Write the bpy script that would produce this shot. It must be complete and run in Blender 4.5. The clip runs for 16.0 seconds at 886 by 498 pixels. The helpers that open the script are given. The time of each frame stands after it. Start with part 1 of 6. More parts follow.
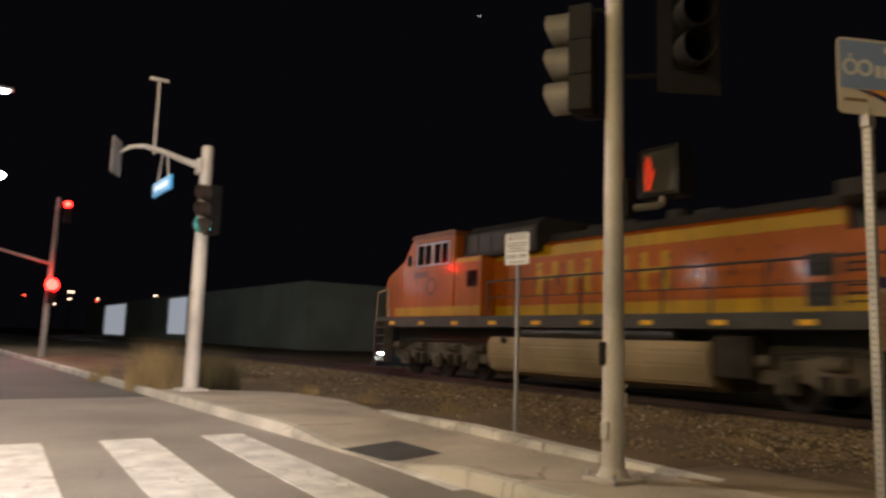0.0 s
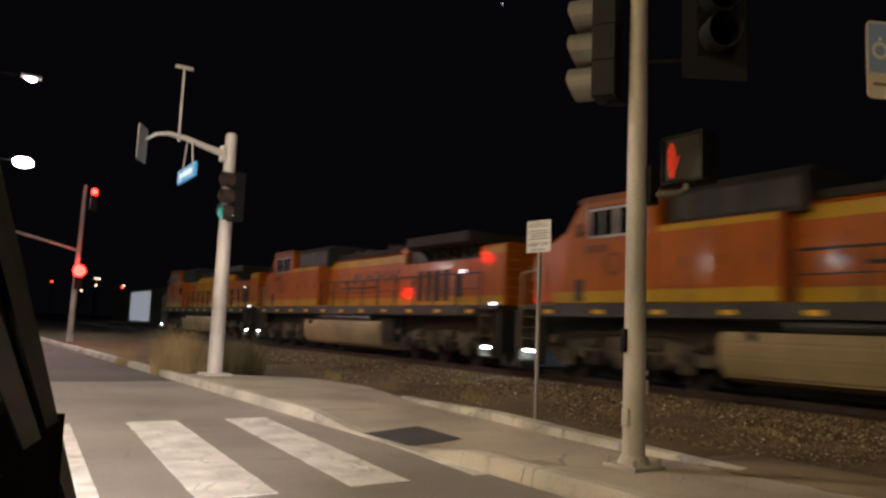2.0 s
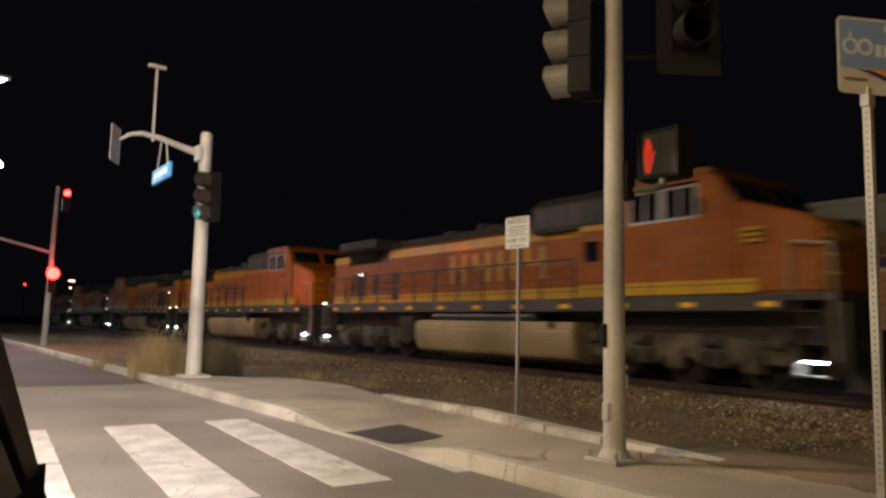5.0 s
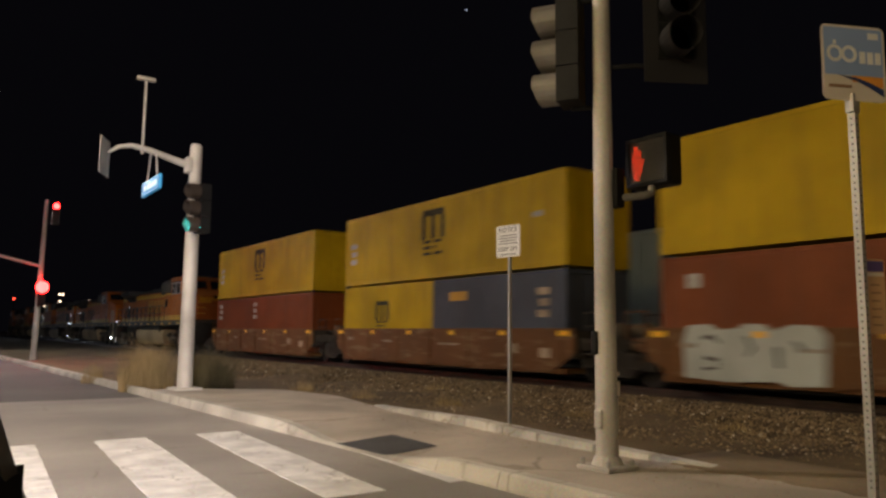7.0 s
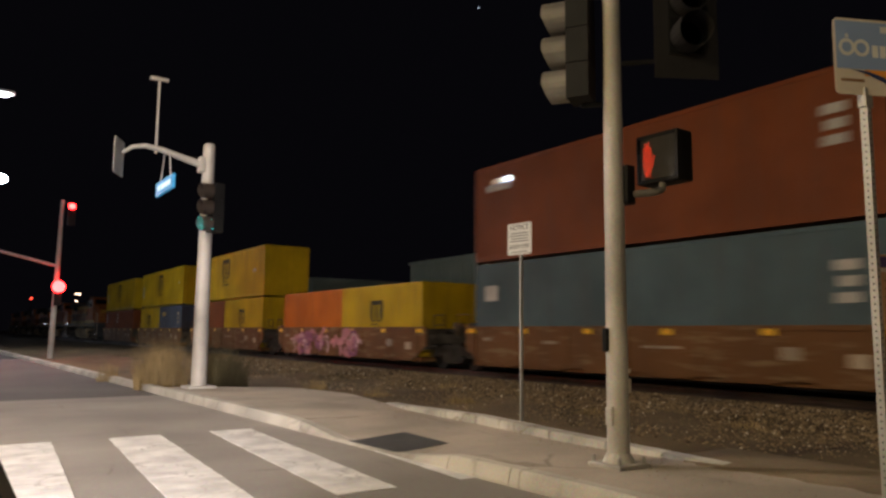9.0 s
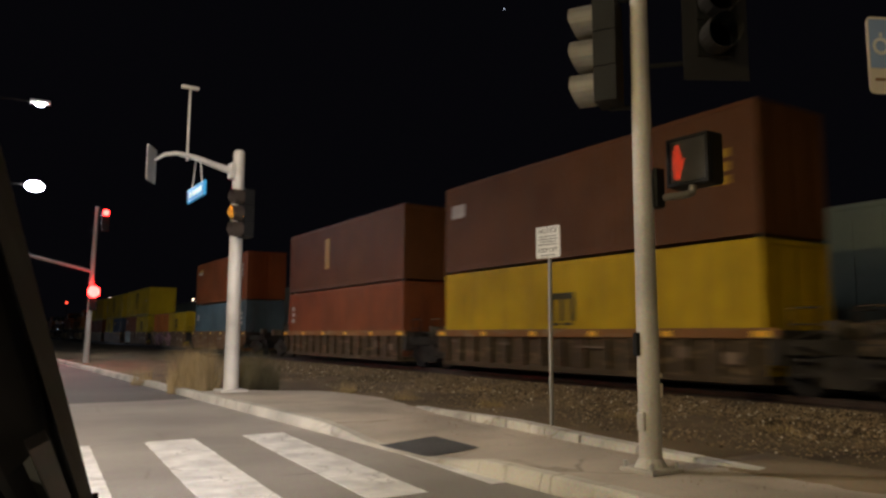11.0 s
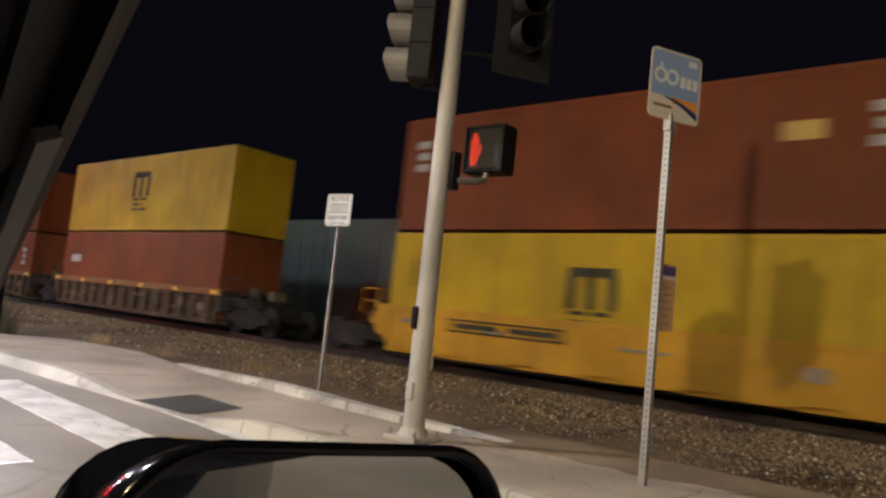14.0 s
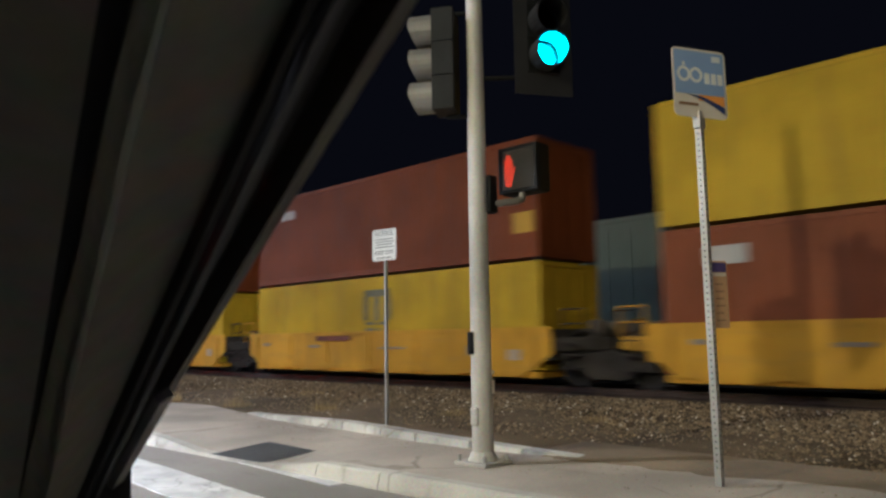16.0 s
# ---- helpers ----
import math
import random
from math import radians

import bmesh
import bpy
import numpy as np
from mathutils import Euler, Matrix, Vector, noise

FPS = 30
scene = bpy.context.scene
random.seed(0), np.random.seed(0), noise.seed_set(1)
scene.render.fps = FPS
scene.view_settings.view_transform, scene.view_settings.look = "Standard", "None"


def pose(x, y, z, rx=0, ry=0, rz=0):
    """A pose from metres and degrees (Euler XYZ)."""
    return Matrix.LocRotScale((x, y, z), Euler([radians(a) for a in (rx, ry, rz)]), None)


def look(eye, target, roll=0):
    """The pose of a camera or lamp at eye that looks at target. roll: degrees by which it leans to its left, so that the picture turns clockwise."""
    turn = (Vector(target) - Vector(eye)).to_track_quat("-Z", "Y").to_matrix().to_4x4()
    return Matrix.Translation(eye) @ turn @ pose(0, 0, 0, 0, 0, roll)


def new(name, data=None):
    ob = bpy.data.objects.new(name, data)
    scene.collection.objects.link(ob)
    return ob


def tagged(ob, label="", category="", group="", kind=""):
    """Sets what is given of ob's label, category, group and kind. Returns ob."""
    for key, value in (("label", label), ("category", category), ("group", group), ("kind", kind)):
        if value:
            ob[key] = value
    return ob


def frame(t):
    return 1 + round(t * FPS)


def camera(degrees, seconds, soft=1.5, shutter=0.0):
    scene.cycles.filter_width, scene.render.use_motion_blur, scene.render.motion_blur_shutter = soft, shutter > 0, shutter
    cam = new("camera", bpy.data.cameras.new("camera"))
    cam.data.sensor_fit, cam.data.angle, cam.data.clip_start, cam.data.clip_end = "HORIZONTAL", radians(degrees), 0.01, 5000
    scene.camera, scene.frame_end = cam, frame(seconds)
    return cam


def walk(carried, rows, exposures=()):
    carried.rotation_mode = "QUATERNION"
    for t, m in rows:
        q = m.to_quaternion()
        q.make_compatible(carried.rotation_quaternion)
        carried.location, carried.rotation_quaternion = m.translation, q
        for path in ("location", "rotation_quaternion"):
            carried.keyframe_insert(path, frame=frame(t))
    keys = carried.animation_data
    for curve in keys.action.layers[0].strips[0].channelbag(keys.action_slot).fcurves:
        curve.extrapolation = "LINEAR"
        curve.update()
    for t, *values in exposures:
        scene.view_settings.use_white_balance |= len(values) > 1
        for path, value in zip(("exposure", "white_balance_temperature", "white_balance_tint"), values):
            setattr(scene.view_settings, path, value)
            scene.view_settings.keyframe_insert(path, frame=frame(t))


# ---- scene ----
cam = camera(62.0, 16.0, soft=2.6, shutter=0.5)
PATH = [
    (0, (0.028, 0.015, 1.391), (1.154, 1.65, 1.635), 1.8),
    (0.5, (0.02, 0.037, 1.392), (1.0, 1.764, 1.629), 2.7),
    (1, (0.033, 0.01, 1.38), (0.999, 1.746, 1.613), 2.5),
    (1.5, (0.018, -0.016, 1.376), (1.037, 1.689, 1.603), 2.0),
    (2, (0.017, 0.001, 1.357), (1.096, 1.668, 1.57), 2.3),
    (2.5, (0.017, 0.004, 1.366), (1.121, 1.656, 1.566), 2.6),
    (3, (0.014, 0.005, 1.364), (1.134, 1.647, 1.56), 3.1),
    (5.5, (0.015, 0.007, 1.376), (1.147, 1.642, 1.59), 0.9),
    (6, (0.022, -0.007, 1.368), (1.159, 1.623, 1.593), 0.8),
    (6.5, (0.029, -0.005, 1.364), (1.172, 1.62, 1.592), 0.6),
    (7, (0.018, -0.003, 1.37), (1.164, 1.62, 1.601), 0.6),
    (7.5, (0.023, 0.0, 1.369), (1.168, 1.623, 1.6), 0.6),
    (8, (0.027, 0.001, 1.366), (1.172, 1.624, 1.6), 0.6),
    (8.5, (0.047, -0.002, 1.365), (1.185, 1.627, 1.59), 0.5),
    (9, (0.034, -0.025, 1.358), (1.151, 1.618, 1.585), 0.5),
    (11.5, (-0.019, -0.052, 1.394), (1.028, 1.635, 1.628), 0.3),
    (12, (-0.065, -0.069, 1.37), (0.979, 1.62, 1.613), 0.4),
    (12.5, (-0.096, -0.021, 1.379), (0.958, 1.659, 1.639), 0.6),
    (13, (-0.082, -0.014, 1.37), (1.005, 1.645, 1.632), -0.6),
    (13.5, (-0.072, -0.077, 1.375), (1.321, 1.34, 1.598), 0.6),
    (14, (-0.047, 0.045, 1.320), (1.451, 1.342, 1.508), 5.9),
    (14.5, (-0.046, 0.042, 1.324), (1.459, 1.345, 1.524), 4.8),
    (15, (-0.080, 0.007, 1.334), (1.369, 1.371, 1.541), 4.2),
    (15.2, (-0.078, 0.008, 1.341), (1.355, 1.388, 1.539), 1.9),
    (15.5, (-0.103, -0.098, 1.354), (1.309, 1.304, 1.56), -0.5),
    (16, (-0.11, -0.051, 1.377), (1.3, 1.347, 1.613), -0.9),
]
walk(cam, [(t, look(eye, target, roll)) for t, eye, target, roll in PATH],
     exposures=[(0, 0.03, 6850, 14), (0.5, -0.1, 6850, 14), (1.0, -0.2, 6850, 14), (1.5, -0.22, 6850, 14), (3.0, 0.0, 6850, 14), (5.5, 0.1, 6800, 14), (6.5, -0.04, 6700, 14), (9, -0.02, 6500, 14), (11.5, -0.14, 6200, 10), (12.0, 0.2, 5800, 13), (12.5, 0.42, 5650, 16), (13, 0.16, 5650, 16), (13.5, 0.55, 5650, 16), (14.5, 0.5, 5650, 16), (15.8, 0.45, 5650, 16), (16, 0.6, 5000, 7)])

# ---- world and lights ----
world = bpy.data.worlds.new("night")
world.use_nodes = True
scene.world = world
world.node_tree.nodes["Background"].inputs[0].default_value = (0.45, 0.42, 0.6, 1)
world.node_tree.nodes["Background"].inputs[1].default_value = 0.0042


def street_light(name, at, target, watts, colour, angle=150, size=0.25):
    d = bpy.data.lights.new(name, "SPOT")
    d.energy, d.color, d.spot_size, d.spot_blend, d.shadow_soft_size = watts, colour, radians(angle), 0.6, size
    ob = new(name, d)
    ob.matrix_world = look(at, target)
    return ob


WHITE = (0.97, 0.95, 0.88)
street_light("street_light_far", (2.3, 49.0, 9.8), (2.0, 46.0, 0), 5000, WHITE, 165)
street_light("street_light_crossing", (1.45, 31.0, 9.8), (1.0, 28.0, 0), 2900, WHITE, 160)
# fill lamp, unseen; added to brighten the crossing and near asphalt
street_light("fill_light_ahead", (-1.5, 11.0, 9.2), (-0.5, 10.0, 0), 1700, (1.0, 0.85, 0.74), 165)
street_light("street_light_corner", (-8.3, 5.2, 9.1), (6.0, 4.6, 1), 3350, (1.0, 0.78, 0.40), 165, 0.2)
street_light("street_light_behind", (-6.0, -9.0, 9.2), (6.0, 2.0, 1), 1250, (1.0, 0.80, 0.46), 165)
# dipped headlamps of the car from which the street is seen
street_light("headlamp_light", (-0.25, 1.98, 0.72), (0.6, 9.0, 0.0), 2600, (1.0, 0.93, 0.96), 70, 0.06)
street_light("headlamp_light", (-1.35, 1.98, 0.72), (-0.6, 9.0, 0.0), 2600, (1.0, 0.93, 0.96), 70, 0.06)


# ---- materials ----
def material(name, colour, rough=0.6, metal=0.0, vary=0.25, scale=4.0, grain=0.15, bump=0.0, dark=None, emit=None, strength=0.0, gloss=0.5, fine=40.0):
    m = bpy.data.materials.new(name)
    m.use_nodes = True
    nt = m.node_tree
    b = nt.nodes["Principled BSDF"]
    b.inputs["Roughness"].default_value = rough
    b.inputs["Metallic"].default_value = metal
    b.inputs["Specular IOR Level"].default_value = gloss
    c = (*colour, 1)
    if emit:
        b.inputs["Emission Color"].default_value = (*emit, 1)
        b.inputs["Emission Strength"].default_value = strength
    if vary <= 0:
        b.inputs["Base Color"].default_value = c
        return m
    geo = nt.nodes.new("ShaderNodeTexCoord")
    n1 = nt.nodes.new("ShaderNodeTexNoise")
    n1.inputs["Scale"].default_value, n1.inputs["Detail"].default_value = scale * 0.25, 6
    n2 = nt.nodes.new("ShaderNodeTexNoise")
    n2.inputs["Scale"].default_value, n2.inputs["Detail"].default_value = fine, 3
    for n in (n1, n2):
        nt.links.new(geo.outputs["Object"], n.inputs["Vector"])
    ramp = nt.nodes.new("ShaderNodeValToRGB")
    ramp.color_ramp.elements[0].position, ramp.color_ramp.elements[1].position = 0.36, 0.66
    lo = dark or tuple(v * (1 - vary) for v in colour)
    hi = tuple(min(1, v * (1 + vary * 0.4)) for v in colour)
    ramp.color_ramp.elements[0].color, ramp.color_ramp.elements[1].color = (*lo, 1), (*hi, 1)
    nt.links.new(n1.outputs["Fac"], ramp.inputs["Fac"])
    mix = nt.nodes.new("ShaderNodeMix")
    mix.data_type, mix.blend_type = "RGBA", "OVERLAY"
    mix.inputs["Factor"].default_value = grain
    nt.links.new(ramp.outputs["Color"], mix.inputs["A"])
    nt.links.new(n2.outputs["Color"], mix.inputs["B"])
    nt.links.new(mix.outputs["Result"], b.inputs["Base Color"])
    if bump:
        bp = nt.nodes.new("ShaderNodeBump")
        bp.inputs["Strength"].default_value, bp.inputs["Distance"].default_value = bump, 0.02
        nt.links.new(n2.outputs["Fac"], bp.inputs["Height"])
        nt.links.new(bp.outputs["Normal"], b.inputs["Normal"])
    return m


def paint(name, colour, rough=0.55, gloss=0.15, patchy=0.0):
    """Weathered vehicle paint: broad fading, rust freckles and streaks that run down; patchy: worn pale scuffs along the length."""
    m = material(name, colour, rough, 0, 0.22, 2.5, 0.2, 0.03, gloss=gloss, fine=22)
    nt = m.node_tree
    b = nt.nodes["Principled BSDF"]
    src = b.inputs["Base Color"].links[0].from_socket
    tc = nt.nodes["Texture Coordinate"]
    mp = nt.nodes.new("ShaderNodeMapping")
    mp.inputs["Scale"].default_value = (3.0, 3.0, 0.25)
    nt.links.new(tc.outputs["Object"], mp.inputs["Vector"])
    n = nt.nodes.new("ShaderNodeTexNoise")
    n.inputs["Scale"].default_value, n.inputs["Detail"].default_value = 1.6, 5
    nt.links.new(mp.outputs["Vector"], n.inputs["Vector"])
    r = nt.nodes.new("ShaderNodeValToRGB")
    r.color_ramp.elements[0].position, r.color_ramp.elements[1].position = 0.5, 0.78
    r.color_ramp.elements[0].color, r.color_ramp.elements[1].color = (0, 0, 0, 1), (0.36, 0.36, 0.36, 1)
    nt.links.new(n.outputs["Fac"], r.inputs["Fac"])
    mx = nt.nodes.new("ShaderNodeMix")
    mx.data_type = "RGBA"
    mx.inputs["B"].default_value = (0.09, 0.06, 0.045, 1)
    nt.links.new(r.outputs["Color"], mx.inputs["Factor"])
    nt.links.new(src, mx.inputs["A"])
    nt.links.new(mx.outputs["Result"], b.inputs["Base Color"])
    if patchy:
        mp2 = nt.nodes.new("ShaderNodeMapping")
        mp2.inputs["Scale"].default_value = (1.0, 0.7, 3.5)
        nt.links.new(tc.outputs["Object"], mp2.inputs["Vector"])
        n3 = nt.nodes.new("ShaderNodeTexNoise")
        n3.inputs["Scale"].default_value, n3.inputs["Detail"].default_value = 1.9, 4
        nt.links.new(mp2.outputs["Vector"], n3.inputs["Vector"])
        r3 = nt.nodes.new("ShaderNodeValToRGB")
        r3.color_ramp.elements[0].position, r3.color_ramp.elements[1].position = 0.54, 0.68
        r3.color_ramp.elements[0].color, r3.color_ramp.elements[1].color = (0, 0, 0, 1), (patchy, patchy, patchy, 1)
        nt.links.new(n3.outputs["Fac"], r3.inputs["Fac"])
        mx3 = nt.nodes.new("ShaderNodeMix")
        mx3.data_type = "RGBA"
        mx3.inputs["B"].default_value = (0.27, 0.19, 0.10, 1)
        nt.links.new(r3.outputs["Color"], mx3.inputs["Factor"])
        nt.links.new(mx.outputs["Result"], mx3.inputs["A"])
        nt.links.new(mx3.outputs["Result"], b.inputs["Base Color"])
    return m


ASPHALT = material("asphalt", (0.36, 0.33, 0.295), 0.9, 0, 0.3, 1.2, 0.5, 0.5, fine=60)
ASPHALT_NEW = material("fresh_asphalt", (0.11, 0.1, 0.09), 0.85, 0, 0.3, 1.2, 0.5, 0.5, fine=60)
CONCRETE = material("concrete", (0.50, 0.438, 0.36), 0.9, 0, 0.26, 3.0, 0.35, 0.25, fine=45)
KERB = material("kerb_concrete", (0.58, 0.55, 0.48), 0.9, 0, 0.35, 3.0, 0.35, 0.25, fine=45)
KERB_PALE = material("pale_kerb_concrete", (0.66, 0.64, 0.58), 0.9, 0, 0.4, 6.0, 0.4, 0.3, fine=30)
STRIPE = material("road_marking", (0.82, 0.81, 0.79), 0.75, 0, 0.22, 12.0, 0.4, 0.2, fine=30)


def cracked(m, colour, scale, width, amount):
    """Cracks and flaked patches over a material, showing the surface below."""
    nt = m.node_tree
    b = nt.nodes["Principled BSDF"]
    src = b.inputs["Base Color"].links[0].from_socket
    tc = nt.nodes["Texture Coordinate"]
    v = nt.nodes.new("ShaderNodeTexVoronoi")
    v.feature = "DISTANCE_TO_EDGE"
    v.inputs["Scale"].default_value = scale
    warp = nt.nodes.new("ShaderNodeTexNoise")
    warp.inputs["Scale"].default_value, warp.inputs["Detail"].default_value = scale * 1.5, 5
    shift = nt.nodes.new("ShaderNodeVectorMath")
    shift.operation = "MULTIPLY_ADD"
    shift.inputs[1].default_value = (0.35, 0.35, 0.35)
    nt.links.new(tc.outputs["Object"], warp.inputs["Vector"])
    nt.links.new(warp.outputs["Color"], shift.inputs[0])
    nt.links.new(tc.outputs["Object"], shift.inputs[2])
    nt.links.new(shift.outputs["Vector"], v.inputs["Vector"])
    thin = nt.nodes.new("ShaderNodeMapRange")
    thin.inputs["From Max"].default_value = width
    thin.inputs["To Min"].default_value, thin.inputs["To Max"].default_value = amount, 0.0
    nt.links.new(v.outputs["Distance"], thin.inputs["Value"])
    where = nt.nodes.new("ShaderNodeTexNoise")
    where.inputs["Scale"].default_value, where.inputs["Detail"].default_value = 1.1, 4
    nt.links.new(tc.outputs["Object"], where.inputs["Vector"])
    mask = nt.nodes.new("ShaderNodeMapRange")
    mask.inputs["From Min"].default_value, mask.inputs["From Max"].default_value = 0.46, 0.6
    nt.links.new(where.outputs["Fac"], mask.inputs["Value"])
    both = nt.nodes.new("ShaderNodeMath")
    both.operation = "MULTIPLY"
    nt.links.new(thin.outputs["Result"], both.inputs[0])
    nt.links.new(mask.outputs["Result"], both.inputs[1])
    mx = nt.nodes.new("ShaderNodeMix")
    mx.data_type = "RGBA"
    mx.inputs["B"].default_value = (*colour, 1)
    nt.links.new(both.outputs["Value"], mx.inputs["Factor"])
    nt.links.new(src, mx.inputs["A"])
    nt.links.new(mx.outputs["Result"], b.inputs["Base Color"])


cracked(STRIPE, (0.24, 0.22, 0.2), 2.6, 0.035, 0.75)
cracked(CONCRETE, (0.2, 0.16, 0.11), 0.55, 0.012, 0.7)
cracked(KERB, (0.24, 0.2, 0.14), 1.6, 0.05, 0.6)
cracked(KERB_PALE, (0.26, 0.2, 0.13), 2.2, 0.06, 0.7)
cracked(ASPHALT, (0.16, 0.14, 0.12), 0.5, 0.012, 0.5)
DIRT = material("dry_dirt", (0.155, 0.108, 0.056), 1.0, 0, 0.4, 2.0, 0.5, 0.6, fine=35)
STONE = material("ballast_stone", (0.30, 0.225, 0.14), 0.9, 0, 0.5, 14.0, 0.4, 0.2, fine=30)
STONE_NODES = STONE.node_tree
_isl = STONE_NODES.nodes.new("ShaderNodeNewGeometry")
_ramp = STONE_NODES.nodes.new("ShaderNodeValToRGB")
_ramp.color_ramp.elements[0].color, _ramp.color_ramp.elements[1].color = (0.06, 0.04, 0.02, 1), (0.34, 0.25, 0.14, 1)
_ramp.color_ramp.elements[1].position = 0.93
_top = _ramp.color_ramp.elements.new(1.0)
_top.color = (0.7, 0.62, 0.48, 1)
STONE_NODES.links.new(_isl.outputs["Random Per Island"], _ramp.inputs["Fac"])
STONE_NODES.links.new(_ramp.outputs["Color"], STONE_NODES.nodes["Principled BSDF"].inputs["Base Color"])
TIE = material("wooden_tie", (0.06, 0.045, 0.035), 0.9, 0, 0.4, 6.0, 0.4, 0.3)
RAIL = material("rail_steel", (0.07, 0.048, 0.036), 0.5, 0.6, 0.3, 6.0, 0.3)
RAIL_TOP = material("polished_rail", (0.5, 0.48, 0.46), 0.25, 1.0, 0.1)
GALV = material("galvanised_steel", (0.50, 0.49, 0.47), 0.5, 0.35, 0.25, 5.0, 0.25, 0.05)
GALV_OLD = material("weathered_pole_paint", (0.56, 0.53, 0.48), 0.6, 0.1, 0.3, 4.0, 0.3, 0.05)
BLACK = material("black_housing", (0.010, 0.010, 0.010), 0.6, 0, 0.3, 8.0, 0.2, gloss=0.2)
VISOR = material("weathered_visor", (0.19, 0.178, 0.155), 0.45, 0.3, 0.3, 6.0, 0.2)
VISOR_BROWN = material("dusty_brown_visor", (0.05, 0.038, 0.03), 0.5, 0.1, 0.3, 6.0, 0.2)
DUSTY_BLACK = material("dusty_black_housing", (0.016, 0.015, 0.015), 0.4, 0, 0.3, 8.0, 0.2)
PAD = material("tactile_pad", (0.10, 0.10, 0.105), 0.7, 0, 0.25, 4.0, 0.3)
SIGN_WHITE = material("sign_white", (0.78, 0.78, 0.75), 0.4, 0, 0.08, 4.0, 0.1)
SIGN_INK = material("sign_ink", (0.06, 0.06, 0.06), 0.5, 0, 0)
SIGN_BLUE = material("sign_sky_blue", (0.30, 0.42, 0.68), 0.4, 0, 0.08, 3.0, 0.05)
SIGN_NAVY = material("sign_navy", (0.03, 0.05, 0.16), 0.4, 0, 0)
SIGN_ORANGE = material("sign_orange", (0.85, 0.36, 0.06), 0.4, 0, 0)
SIGN_CREAM = material("sign_cream", (0.74, 0.66, 0.55), 0.4, 0, 0.06)
SCHEDULE = material("schedule_panel", (0.62, 0.38, 0.2), 0.4, 0, 0.1)
YELLOW = paint("yellow_container_paint", (0.59, 0.39, 0.009))
BROWN = paint("brown_container_paint", (0.215, 0.058, 0.015))
DULL_BROWN = paint("dull_brown_container_paint", (0.14, 0.056, 0.019))
RUSTRED = paint("red_brown_container_paint", (0.25, 0.077, 0.026))
ORANGE_C = paint("orange_container_paint", (0.55, 0.15, 0.012))
SLATE = paint("slate_container_paint", (0.085, 0.10, 0.13))
TEAL = paint("blue_grey_container_paint", (0.09, 0.135, 0.15))
CAR_BROWN = paint("well_car_brown_paint", (0.17, 0.078, 0.026), patchy=0.6)
CAR_DARK = paint("well_car_dark_paint", (0.085, 0.06, 0.032), patchy=0.4)
CAR_CHORD = paint("well_car_chord_paint", (0.27, 0.125, 0.04), patchy=0.8)
CAR_YELLOW = paint("well_car_yellow_paint", (0.64, 0.34, 0.018), patchy=0.12)
LOCO_ORANGE = paint("locomotive_orange_paint", (0.50, 0.125, 0.004), 0.36, 0.35)
LOCO_ORANGE_OLD = paint("grimy_locomotive_orange_paint", (0.33, 0.095, 0.012), 0.55, 0.2, patchy=0.25)
LOCO_YELLOW = paint("locomotive_yellow_paint", (0.58, 0.34, 0.008), 0.38, 0.4)
for _m in (LOCO_ORANGE, LOCO_YELLOW):
    _m.node_tree.nodes["Principled BSDF"].inputs["Coat Weight"].default_value = 0.5
    _m.node_tree.nodes["Principled BSDF"].inputs["Coat Roughness"].default_value = 0.09
LOCO_DARK = material("locomotive_dark_green_black", (0.03, 0.032, 0.028), 0.55, 0, 0.4, 3.0, 0.3)
LOCO_SILL = material("locomotive_sill_grey_green", (0.055, 0.055, 0.042), 0.6, 0, 0.4, 4.0, 0.3)
LOCO_ROOF_ORANGE = paint("sooty_orange_paint", (0.26, 0.085, 0.02), 0.5, 0.3)
LOCO_RAIL_PALE = material("worn_pale_rail", (0.42, 0.36, 0.24), 0.5, 0.2, 0.3, 6.0, 0.2)
MARKER = material("lit_marker_bar", (0.9, 0.9, 0.9), 0.4, 0, 0, emit=(0.8, 0.88, 1.0), strength=5)
LOCO_GREY = material("locomotive_roof_grime", (0.035, 0.033, 0.03), 0.8, 0, 0.4, 3.0, 0.3)
TANK = material("fuel_tank_grime", (0.37, 0.28, 0.15), 0.7, 0, 0.35, 2.0, 0.3)
TRUCK = material("truck_grime", (0.05, 0.043, 0.034), 0.9, 0, 0.5, 5.0, 0.4, 0.2, gloss=0.2)
LOCO_TRUCK = material("locomotive_truck_grime", (0.125, 0.105, 0.078), 0.85, 0, 0.6, 6.0, 0.5, 0.2, gloss=0.2)
DUST = material("dusty_concrete", (0.30, 0.23, 0.15), 1.0, 0, 0.4, 3.0, 0.4, 0.4, fine=35)
WHEEL = material("wheel_steel", (0.03, 0.027, 0.025), 0.7, 0.2, 0.3, gloss=0.2)
WINDOW = material("dark_window_glass", (0.01, 0.012, 0.015), 0.08, 0, 0)
REFLECTOR = material("amber_reflector", (0.95, 0.52, 0.03), 0.3, 0, 0)
MARK_WHITE = material("stencil_white", (0.50, 0.47, 0.41), 0.6, 0, 0.25, 6.0, 0.2)
MARK_GREY = material("logo_grey", (0.085, 0.078, 0.05), 0.8, 0, 0.35, 6.0, 0.3, gloss=0.05)
MARK_PALE = material("faded_logo_grey", (0.21, 0.2, 0.14), 0.8, 0, 0.35, 6.0, 0.3, gloss=0.05)
GRAFFITI_PALE = material("graffiti_pale", (0.50, 0.53, 0.46), 0.6, 0, 0.2, 4.0, 0.2)
GRAFFITI_PINK = material("graffiti_pink", (0.55, 0.22, 0.22), 0.6, 0, 0.35, 6.0, 0.2)
